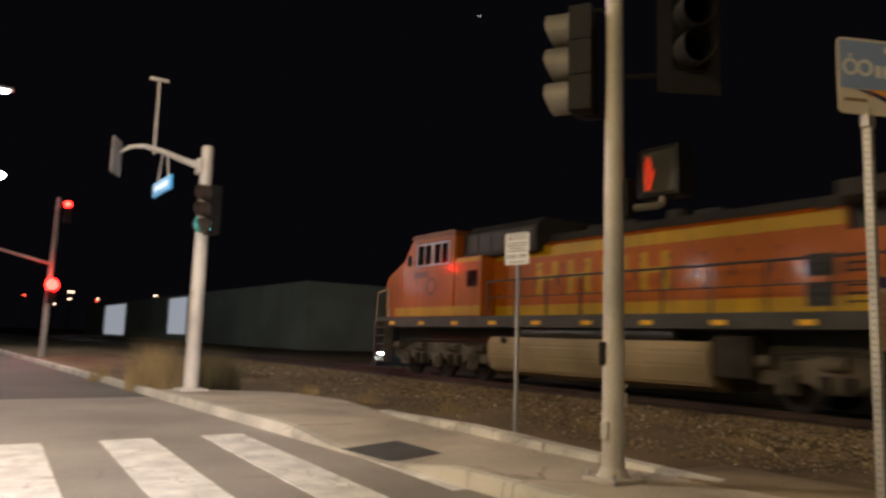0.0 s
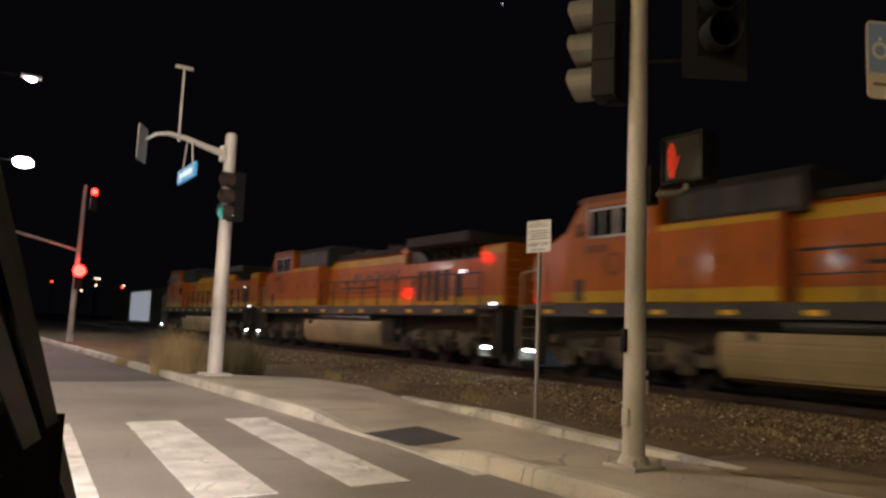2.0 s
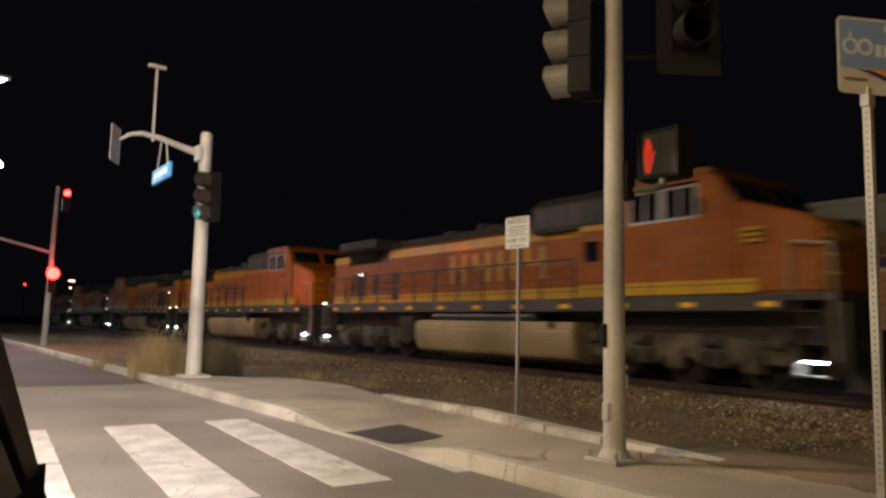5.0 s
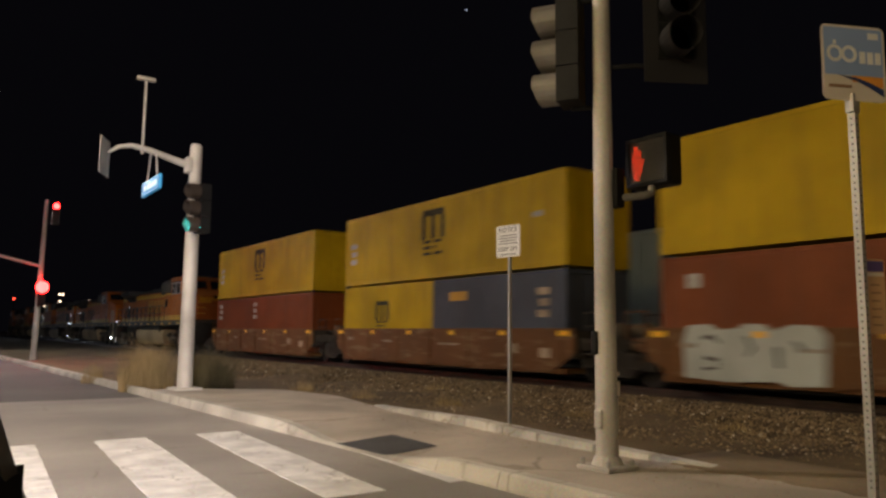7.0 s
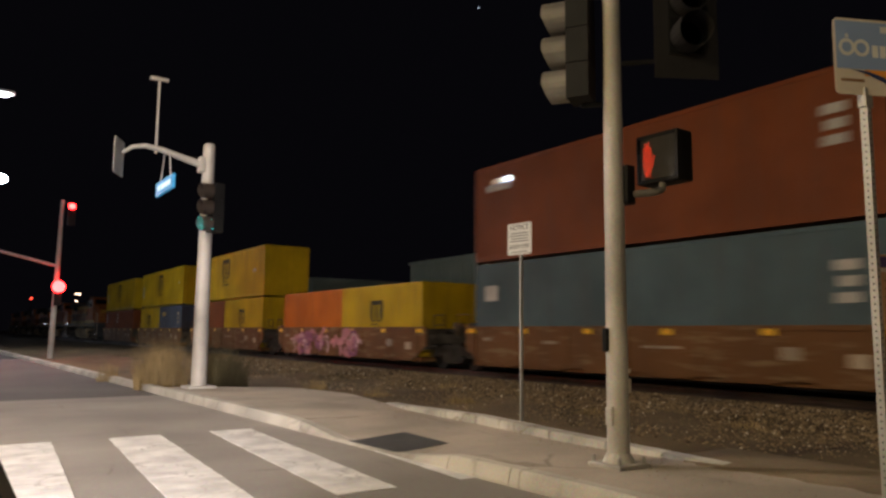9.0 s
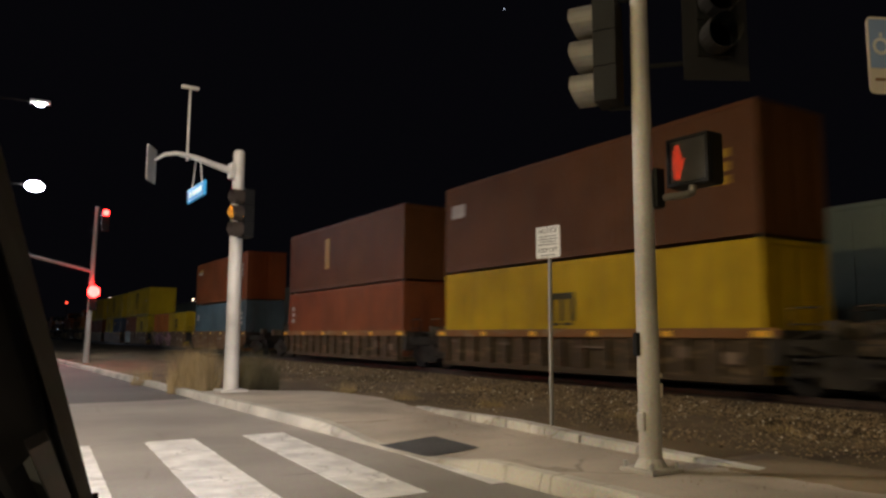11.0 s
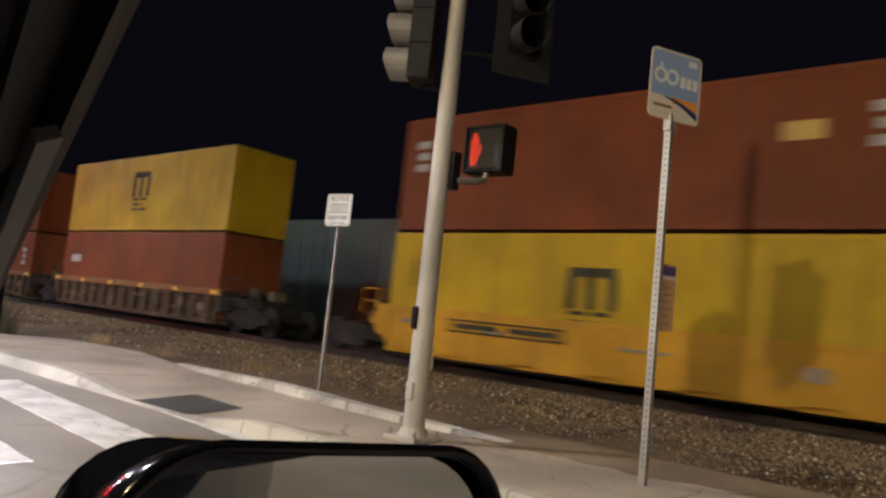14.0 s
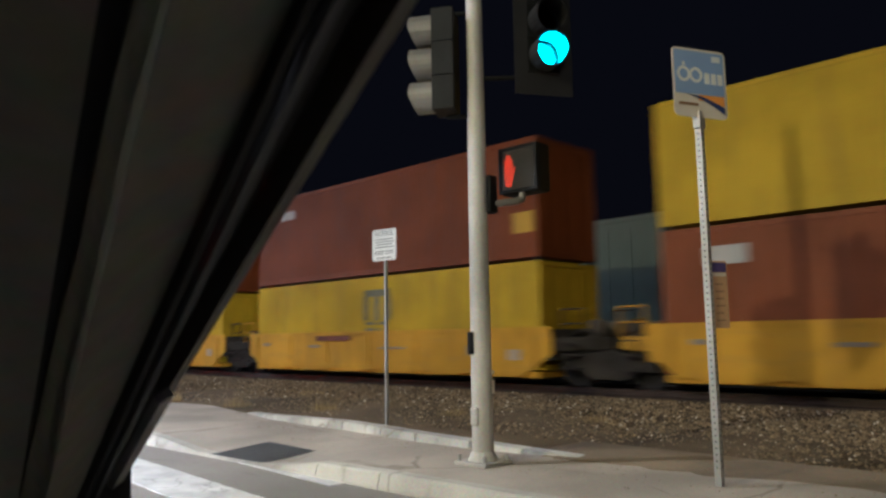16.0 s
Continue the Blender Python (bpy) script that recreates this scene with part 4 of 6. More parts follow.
        rod(bm, (sx * (W + 0.004) - 0.008, 6.9, 2.9), (sx * (W + 0.004) + 0.008, 6.9, 2.9), 0.3, seg=28)
        badge = part("round_emblem", bm, LOCO_ROOF_ORANGE, cab, "plain round emblem on the cab side")
        bm = B()
        rod(bm, (sx * (W + 0.008) - 0.008, 6.9, 2.9), (sx * (W + 0.008) + 0.008, 6.9, 2.9), 0.2, seg=24)
        part("emblem_centre", bm, body, badge)
        # flat dark plate takes the place of a step recess and its shade
        if swoosh:
            panel_on("recess_shade_plate", cab, LOCO_DARK, W, sx, 7.95, 8.25, D + 0.05, D + 0.62, 0.012, "dark plate painted for the shade of a step recess")
        panel_on("number_patch", cab, LOCO_ROOF_ORANGE, W, sx, 7.1, 7.9, 3.2, 3.4, 0.006, "dim band of unreadable characters")
        # doorway at the front corner of the nose and grab irons
        bm = B()
        for z in (2.3, 2.65, 3.0):
            pipe(bm, [(sx * 1.18, 10.28, z), (sx * 1.22, 10.42, z), (sx * 0.75, 10.42, z), (sx * 0.7, 10.3, z)], 0.02, 6)
        part("grab_iron", bm, LOCO_YELLOW, nose)
        bm = B()
        pipe(bm, [(sx * 1.42, F - 0.9, D), (sx * 1.42, F - 0.85, D + 1.0), (sx * 1.42, F - 0.1, D + 0.9), (sx * 1.42, F - 0.02, 0.7)], 0.03, 6)
        part("end_rail", bm, LOCO_RAIL_PALE, root, "pale bent hand rail at the steps")
    bm = B()
    for sx in (-1, 1):
        prism(bm, [(8.62, 3.88), (8.28, 4.36), (8.33, 4.38), (8.68, 3.9)], "x", sx * 0.75 - 0.62, sx * 0.75 + 0.62)
    part("windscreen", bm, WINDOW, cab)
    # full-width body behind the cab
    bm = B()
    prism(bm, [(5.62, D), (5.62, 3.72), (aft, 3.72), (aft, D)], "x", -W + 0.004, W - 0.004)
    bmesh.ops.bevel(bm, geom=list(bm.edges), offset=0.03, segments=2, affect="EDGES")
    aux = part("equipment_cabinet", bm, body, root)
    for sx in (-1, 1):
        panel_on("shoulder_band", aux, LOCO_YELLOW, W, sx, aft + 0.05, 5.55, 3.56, 3.69, 0.006, "yellow painted band")
        n = 1 if not swoosh else 3
        for k in range(n):
            y0 = aft + 0.25 + k * 1.0
            door = panel_on("cabinet_door", aux, body, W, sx, y0, y0 + 0.85, 2.3, 3.45, 0.012)
            panel_on("latch", door, LOCO_DARK, W + 0.015, sx, y0 + 0.06, y0 + 0.11, 2.7, 2.95)
        if not swoosh:
            panel_on("door_window", aux, WINDOW, W + 0.004, sx, 4.45, 4.95, 2.8, 3.3, 0.014, "dark door window")
            for k in range(4):
                panel_on("hinge", aux, LOCO_DARK, W, sx, 5.3, 5.36, 2.3 + 0.35 * k, 2.4 + 0.35 * k)
    # dark brake-grid housing on top, behind the cab
    bm = B()
    prism(bm, [(-1.25, 3.72), (1.25, 3.72), (1.25, 4.45), (0.95, 4.68), (-0.95, 4.68), (-1.25, 4.45)], "y", 2.15, 5.5)
    grid = part("brake_grid_housing", bm, LOCO_GREY, root, "dark grey grid housing behind the cab")
    for sx in (-1, 1):
        for k in range(5):
            panel_on("grid_panel", grid, LOCO_DARK if k % 2 else LOCO_SILL, 1.25, sx, 2.28 + 0.63 * k, 2.82 + 0.63 * k, 3.84, 4.4, 0.015)
    # engine hood
    bm = B()
    prism(bm, [(-H, D), (H, D), (H, 3.86), (0.8, 3.98), (-0.8, 3.98), (-H, 3.86)], "y", rad0, aft)
    hood = part("hood", bm, body, root)
    bm = B()
    prism(bm, [(-0.84, 3.98), (0.84, 3.98), (0.7, 4.2), (-0.7, 4.2)], "y", rad0 + 0.3, 2.15)
    part("hood_roof", bm, LOCO_GREY, hood, "sooty black hood roof")
    bm = B()
    rod(bm, (0, -1.6, 4.15), (0, -1.6, 4.5), 0.3, 0.26, 16)
    part("exhaust_stack", bm, LOCO_GREY, root)
    bm = B()
    box(bm, -0.9, 0.9, rad0 - 0.1, rad0 + 0.55, 3.9, 4.12, 0.04)
    part("silencer_box", bm, body if swoosh else LOCO_GREY, root)
    for y in (0.6, -0.4, -2.8):
        bm = B()
        box(bm, -0.55, 0.55, y - 0.35, y + 0.35, 4.18, 4.34, 0.04)
        part("roof_hatch", bm, LOCO_GREY, hood)
    for sx in (-1, 1):
        panel_on("upper_band", hood, LOCO_YELLOW, H, sx, rad0 + 0.02, aft - 0.02, 3.57, 3.85, 0.007, "yellow painted band")
        n = int((aft - rad0 - 0.3) / 0.88)
        for k in range(n):
            y1 = aft - 0.18 - k * 0.88
            door = panel_on("hood_door", hood, body, H, sx, y1 - 0.83, y1, 2.3, 3.5, 0.012)
            panel_on("latch", door, LOCO_DARK, H + 0.014, sx, y1 - 0.78, y1 - 0.73, 2.75, 2.95)
            panel_on("hinge", door, LOCO_DARK, H + 0.014, sx, y1 - 0.06, y1 - 0.02, 2.5, 2.6)
            panel_on("hinge", door, LOCO_DARK, H + 0.014, sx, y1 - 0.06, y1 - 0.02, 3.2, 3.3)
    # radiator section with its overhanging wings, and the rear cap
    bm = B()
    prism(bm, [(-H - 0.02, D), (H + 0.02, D), (H + 0.02, 3.45), (-H - 0.02, 3.45)], "y", -9.15, rad0)
    rad = part("radiator_housing", bm, body, root)
    bm = B()
    prism(bm, [(-0.8, 3.45), (0.8, 3.45), (0.8, 3.95), (-0.8, 3.95)], "y", -9.1, rad0 - 0.05)
    part("radiator_core", bm, LOCO_DARK, rad, "dark recess under the radiator wings")
    bm = B()
    prism(bm, [(-1.3, 3.88), (-1.5, 3.98), (-1.5, 4.3), (1.5, 4.3), (1.5, 3.98), (1.3, 3.88)], "y", -9.1, rad0 - 0.9 if swoosh else rad0 - 0.1)
    bmesh.ops.bevel(bm, geom=list(bm.edges), offset=0.02, segments=1, affect="EDGES")
    wing = part("radiator_wing", bm, LOCO_GREY, rad)
    for sx in (-1, 1):
        for k in range(6):
            y = -8.9 + k * (rad0 + 8.0) / 6
            bm = B()
            prism(bm, [(sx * 0.82, 3.5), (sx * 0.82, 3.9), (sx * 1.35, 3.9)], "y", y, y + 0.06)
            part("wing_bracket", bm, LOCO_GREY, wing)
        if swoosh:
            slots = [(-5.65 - 0.56 * k, -5.3 - 0.56 * k, 2.08, 3.16) for k in range(4)] + [(-8.1, -7.75, 2.2, 3.0)]
        else:
            slots = [(-5.86, -5.3, 2.62, 3.05), (-6.6, -6.04, 2.62, 3.05), (-5.86, -5.3, 2.04, 2.5), (-6.6, -6.04, 2.04, 2.5), (-7.2, -6.85, 2.3, 3.05), (-8.05, -7.75, 2.2, 3.15), (-8.5, -8.2, 2.2, 3.1), (-8.95, -8.65, 2.2, 3.1)]
        for y0, y1, z0, z1 in slots:
            w = H + 0.02 if y1 < rad0 else H
            pn = panel_on("louvre_panel", rad, LOCO_DARK, w, sx, y0, y1, z0, z1, 0.018)
            bm = B()
            m = max(3, int((z1 - z0) / 0.13))
            for j in range(m):
                z = z0 + (j + 0.5) * (z1 - z0) / m
                box(bm, sx * (w + 0.018) - 0.014, sx * (w + 0.018) + 0.014, y0 + 0.03, y1 - 0.03, z - 0.02, z + 0.02)
            tagged(part("louvre_grille", bm, LOCO_GREY, pn), kind="stuff")
        for z in (3.0, 3.07):
            panel_on("marker_light", rad, MARKER, H + 0.03, sx, -8.3, -7.95, z, z + 0.025, 0.012, "small lit marker bar")
    bm = B()
    prism(bm, [(-1.02, D), (1.02, D), (1.02, 3.8), (0.9, 3.88), (-0.9, 3.88), (-1.02, 3.8)], "y", -10.45, -9.12)
    bmesh.ops.bevel(bm, geom=list(bm.edges), offset=0.05, segments=2, affect="EDGES")
    cap = part("rear_cap", bm, body, root)
    for sx in (-1, 1):
        panel_on("cap_band", cap, LOCO_YELLOW, 1.022, sx, -10.4, -9.17, 3.55, 3.8, 0.006, "yellow painted band")
        for k in range(6):
            bm = B()
            rod(bm, (sx * 0.9, -10.5, 2.2 + 0.28 * k), (sx * 0.5, -10.5, 2.2 + 0.28 * k), 0.018, seg=6)
            part("ladder_rung", bm, LOCO_YELLOW, cap)
    # lower yellow band
    for sx in (-1, 1):
        for x, y0, y1 in ((W, aft + 0.03, 9.1), (H, rad0, aft), (H + 0.02, -9.1, rad0), (1.022, -10.4, -9.17)):
            panel_on("lower_band", root, LOCO_YELLOW, x, sx, y0, y1, D + 0.02, D + 0.31, 0.007, "yellow painted band")
            if stripes:
                panel_on("pin_stripe", root, LOCO_DARK, x, sx, y0 + 0.02, y1 - 0.02, D + 0.2, D + 0.22, 0.01)
        if stripes:
            for k in range(3):
                panel_on("stripe", nose, LOCO_YELLOW, 1.5, sx, 8.75, 9.2, 2.95 + k * 0.12, 3.02 + k * 0.12, 0.008)
    if stripes:
        for k in range(3):
            bm = B()
            box(bm, -1.1, 1.1, 10.29, 10.31, 2.95 + k * 0.12, 3.02 + k * 0.12)
            part("stripe", bm, LOCO_YELLOW, nose)
    # company mark, as plain strokes
    mat = LOCO_YELLOW if letters == "yellow" else LOCO_DARK
    for sx in (-1, 1):
        for k in range(4):
            y = (2.3 - k * 1.22) if not swoosh else (-0.05 - k * 1.02)
            z0, z1, lean, w, gap = (2.86, 3.3, -0.22, 0.13, 0.5) if swoosh else (2.5, 3.4, 0.0, 0.2, 0.62)
            for dy, a, b in ((0.0, 0, 1), (gap, 0.0 if k % 2 else 0.5, 1), (gap * 0.5, 0.45, 0.6)):
                bm = B()
                ww = w if dy != gap * 0.5 else gap * 0.8
                za, zb = z0 + (z1 - z0) * a, z0 + (z1 - z0) * b
                prism(bm, [(y - dy + ww / 2 + lean * a, za), (y - dy - ww / 2 + lean * a, za), (y - dy - ww / 2 + lean * b, zb), (y - dy + ww / 2 + lean * b, zb)], "x", sx * (H + 0.016) - 0.006, sx * (H + 0.016) + 0.006)
                part("mark_stroke", bm, mat, hood, "plain stroke of a company mark")
        if swoosh:
            panel_on("mark_underline", hood, mat, H + 0.016, sx, -2.1, 1.15, 2.63, 2.72, 0.006, "plain bar of a company mark")
    # roof details
    bm = B()
    for x in (-0.2, 0, 0.2):
        rod(bm, (x, 5.9, 4.72), (x, 6.5, 4.74), 0.05, 0.1, 10)
    box(bm, -0.3, 0.3, 5.8, 6.0, 4.6, 4.74)
    part("horn", bm, LOCO_GREY, cab)
    bm = B()
    box(bm, -0.6, 0.6, 6.7, 7.5, 4.6, 4.76, 0.03)
    part("air_conditioner", bm, LOCO_GREY, cab)
    # fuel tank
    bm = B()
    prism(bm, [(-1.4, 1.32), (-1.48, 1.1), (-1.46, 0.8), (-1.32, 0.4), (-0.95, 0.26), (0.95, 0.26), (1.32, 0.4), (1.46, 0.8), (1.48, 1.1), (1.4, 1.32)], "y", -3.45, 3.98)
    bmesh.ops.bevel(bm, geom=list(bm.edges), offset=0.05, segments=2, affect="EDGES")
    tank = part("fuel_tank", bm, TANK, root)
    for sx in (-1, 1):
        for y in (-1.6, 0.3, 2.2):
            panel_on("tank_seam", tank, TANK, 1.47, sx, y - 0.03, y + 0.03, 0.8, 1.12, 0.018)
        bm = B()
        rod(bm, (sx * 1.42, 3.2, 1.2), (sx * 1.52, 3.2, 1.28), 0.09, seg=12)
        part("filler_cap", bm, LOCO_DARK, tank)
        bm = B()
        box(bm, sx * 1.2 - 0.25, sx * 1.2 + 0.25, -4.4, -3.55, 0.6, 1.45, 0.04)
        part("equipment_box", bm, TRUCK, root)
        bm = B()
        rod(bm, (sx * 1.3, -2.5, 1.45), (sx * 1.3, 2.5, 1.45), 0.13, seg=12)
        part("air_reservoir", bm, LOCO_DARK, root)
    loco_truck(root, 6.9)
    loco_truck(root, -6.9)
    # walkway rails
    for sx in (-1, 1):
        y0, y1 = -F + 0.8, aft - 0.25
        n = 9 if swoosh else 11
        for i in range(n + 1):
            y = y0 + (y1 - y0) * i / n
            bm = B()
            rod(bm, (sx * 1.46, y, D), (sx * 1.46, y, D + 1.0), 0.032, seg=6)
            part("rail_post", bm, LOCO_DARK, root)
        for dz, r in ((1.0, 0.03), (0.52, 0.016)):
            bm = B()
            rod(bm, (sx * 1.46, y0, D + dz), (sx * 1.46, y1, D + dz), r, seg=6)
            part("handrail", bm, LOCO_DARK, root)
    for sy in (-1, 1):
        bm = B()
        y = sy * (F + 0.02)
        box(bm, -1.4, 1.4, min(y, y + 0.15 * sy), max(y, y + 0.15 * sy), 0.5, 1.75, 0.02)
        prism(bm, [(y + 0.1 * sy, 0.6), (y + 0.5 * sy, 0.16), (y + 0.1 * sy, 0.16)], "x", -1.3, 1.3)
        part("pilot", bm, LOCO_DARK, root)
        bm = B()
        box(bm, -0.16, 0.16, min(y, y + 0.75 * sy), max(y, y + 0.75 * sy), 0.72, 1.0, 0.04)
        part("coupler", bm, TRUCK, root)
        for x in (-0.75, 0.75):
            bm = B()
            pipe(bm, [(x, y + 0.1 * sy, 1.1), (x, y + 0.3 * sy, 0.85), (x * 0.8, y + 0.35 * sy, 0.5)], 0.03, 6)
            part("air_hose", bm, TRUCK, root)
        for sx in (-1, 1):
            bm = B()
            for k in range(5):
                box(bm, sx * 1.32 - 0.18, sx * 1.32 + 0.18, sy * (F - 0.45) - 0.3, sy * (F - 0.45) + 0.3, 0.36 + k * 0.3, 0.39 + k * 0.3)
            for dy in (-0.32, 0.32):
                box(bm, sx * 1.32 - 0.18, sx * 1.32 + 0.18, sy * (F - 0.45) + dy - 0.015, sy * (F - 0.45) + dy + 0.015, 0.34, D - 0.15)
            part("steps", bm, LOCO_TRUCK, root)
            panel_on("step_lamp", root, LAMP_STEP, 1.42, sx, sy * (F - 0.45) - 0.14, sy * (F - 0.45) + 0.14, 0.62, 0.68, 0.03, "lit blue-white step lamp")
            if sy < 0:
                panel_on("corner_lamp", root, MARKER, 1.44, sx, -10.55, -10.3, D + 0.0, D + 0.06, 0.02, "small lit corner lamp")
    MOVING.append((root, u - 11.2, 0, 0 if facing > 0 else 180))
    return root


LO = "orange diesel locomotive with yellow bands and grimy trucks"
locomotive(24.2, 1, LO + ", yellow lettering", "yellow")
locomotive(1.8, 1, LO + ", dark swoosh mark", "dark", swoosh=True)
locomotive(-20.5, 1, LO + ", dark swoosh mark", "dark", swoosh=True)
locomotive(-42.9, -1, "orange diesel locomotive with yellow bands, running tail first", "dark", swoosh=True)
locomotive(-65.3, -1, "grimy orange diesel locomotive with a striped yellow cab", "yellow", stripes=True)


# ---- signals, poles and signs ----
def sway_plate(bm, c, along, width, height, thick=0.004, corner=0.03):
    """A rounded sign plate: c = middle, along = unit vector in its plane, upright."""
    along = Vector(along).normalized()
    nrm = along.cross(Vector((0, 0, 1)))
    pts = []
    for cx, cz, a0 in ((1, 1, 0), (-1, 1, 90), (-1, -1, 180), (1, -1, 270)):
        for k in range(4):
            a = radians(a0 + 30 * k)
            pts.append((cx * (width / 2 - corner) + corner * math.cos(a), cz * (height / 2 - corner) + corner * math.sin(a)))
    f = [bm.verts.new(Vector(c) + along * p[0] + Vector((0, 0, p[1])) + nrm * thick / 2) for p in pts]
    b = [bm.verts.new(Vector(c) + along * p[0] + Vector((0, 0, p[1])) - nrm * thick / 2) for p in pts]
    bm.faces.new(f)
    bm.faces.new(b[::-1])
    n = len(pts)
    for i in range(n):
        j = (i + 1) % n
        bm.faces.new((f[i], b[i], b[j], f[j]))
    return bm


def mark(bm, c, along, face, x0, x1, z0, z1, off=0.004):
    """A thin painted patch on a plate whose seen side has the normal face."""
    along, face = Vector(along).normalized(), Vector(face).normalized()
    vs = []
    for o in (off * 0.4, off):
        vs.append([bm.verts.new(Vector(c) + along * x + Vector((0, 0, z)) + face * o) for x, z in ((x0, z0), (x1, z0), (x1, z1), (x0, z1))])
    a, b = vs
    bm.faces.new(b)
    bm.faces.new(a[::-1])
    for i in range(4):
        j = (i + 1) % 4
        bm.faces.new((a[i], a[j], b[j], b[i]))
    return bm


def letters(name, words, size, c, along, face, mat, parent, label=""):
    cu = bpy.data.curves.new(name, "FONT")
    cu.body, cu.size, cu.align_x, cu.align_y, cu.extrude = words, size, "CENTER", "CENTER", 0.001
    ob = new(name, cu)
    cu.materials.append(mat)
    along, face = Vector(along).normalized(), Vector(face).normalized()
    m = Matrix((along, Vector((0, 0, 1)), face)).transposed().to_4x4()
    m.translation = Vector(c) + face * 0.006
    ob.parent = parent
    ob.matrix_world = m
    if label:
        ob["label"] = label
    return ob


SIGNAL_BULBS = []


def signal_head(parent, c, faces, states, visor=None, backplate=False):
    """Three-section traffic signal with tunnel visors. c: middle; faces: heading it points to, in degrees from +y to the left."""
    m = Matrix.Translation(c) @ pose(0, 0, 0, 0, 0, faces)
    head = new("signal_head")
    head.parent = parent
    head.matrix_world = m
    for k, (z, lens) in enumerate(((0.355, LENS_RED), (0.0, LENS_AMBER), (-0.355, LENS_GREEN))):
        bm = B()
        # section shell, open in front
        for a in ((-0.17, -0.15, -0.2, 0.02), (0.15, 0.17, -0.2, 0.02)):
            box(bm, a[0], a[1], a[2], a[3], z - 0.172, z + 0.172)
        box(bm, -0.15, 0.15, -0.2, -0.18, z - 0.172, z + 0.172)
        box(bm, -0.15, 0.15, -0.18, 0.02, z + 0.155, z + 0.172)
        box(bm, -0.15, 0.15, -0.18, 0.02, z - 0.172, z - 0.155)
        part("section", bm, BLACK, head)
        bm = B()
        bmesh.ops.create_cone(bm, cap_ends=True, segments=28, radius1=0.145, radius2=0.15, depth=0.012, matrix=Matrix.Translation((0, 0.01, z)) @ pose(0, 0, 0, 90, 0, 0))
        part("lens", bm, lens, head)
        # bezel that closes the corners round the lens
        bm = B()
        n = 32
        loops_ = []
        for y in (0.0, 0.005):
            inner = [bm.verts.new((0.138 * math.cos(6.28319 * i / n), y, z + 0.138 * math.sin(6.28319 * i / n))) for i in range(n)]
            outer = []
            for i in range(n):
                c, s = math.cos(6.28319 * i / n), math.sin(6.28319 * i / n)
                r = 0.154 / max(abs(c), abs(s))
                outer.append(bm.verts.new((r * c, y, z + r * s)))
            loops_.append((inner, outer))
        for inner, outer in loops_:
            for i in range(n):
                j = (i + 1) % n
                bm.faces.new((inner[i], inner[j], outer[j], outer[i]))
        for q in (0, 1):
            for i in range(n):
                j = (i + 1) % n
                bm.faces.new((loops_[0][q][i], loops_[0][q][j], loops_[1][q][j], loops_[1][q][i]))
        part("bezel", bm, BLACK, head)
        # tunnel visor
        bm = B()
        n = 20
        rings = []
        for r in (0.158, 0.164):
            for y, cut in ((0.02, 0.0), (0.27, 0.06)):
                ring = []
                for i in range(n + 1):
                    a = radians(-90 + 360 * i / n)
                    low = max(0.0, -math.sin(a))
                    ring.append(bm.verts.new((r * math.cos(a), y - (cut * low if cut else 0), z + r * math.sin(a))))
                rings.append(ring)
        for a, b in ((0, 1), (3, 2), (1, 3), (2, 0)):
            for i in range(n):
                bm.faces.new((rings[a][i], rings[a][i + 1], rings[b][i + 1], rings[b][i]))
        part("visor", bm, visor or VISOR, head)
    if backplate:
        bm = B()
        for a in ((-0.31, -0.172, -0.76, 0.66), (0.172, 0.31, -0.76, 0.66), (-0.172, 0.172, 0.54, 0.66), (-0.172, 0.172, -0.76, -0.54)):
            box(bm, a[0], a[1], 0.0, 0.006, a[2], a[3])
        part("backplate", bm, visor or BLACK, head)
    bm = B()
    bmesh.ops.create_cone(bm, cap_ends=True, segments=24, radius1=0.12, radius2=0.12, depth=0.02, matrix=Matrix.Translation((0, -0.03, 0)) @ pose(0, 0, 0, 90, 0, 0))
    bulb = part("lamp_disc", bm, BULB, head, "glowing lamp behind the lens")
    SIGNAL_BULBS.append((bulb, states))
    return head


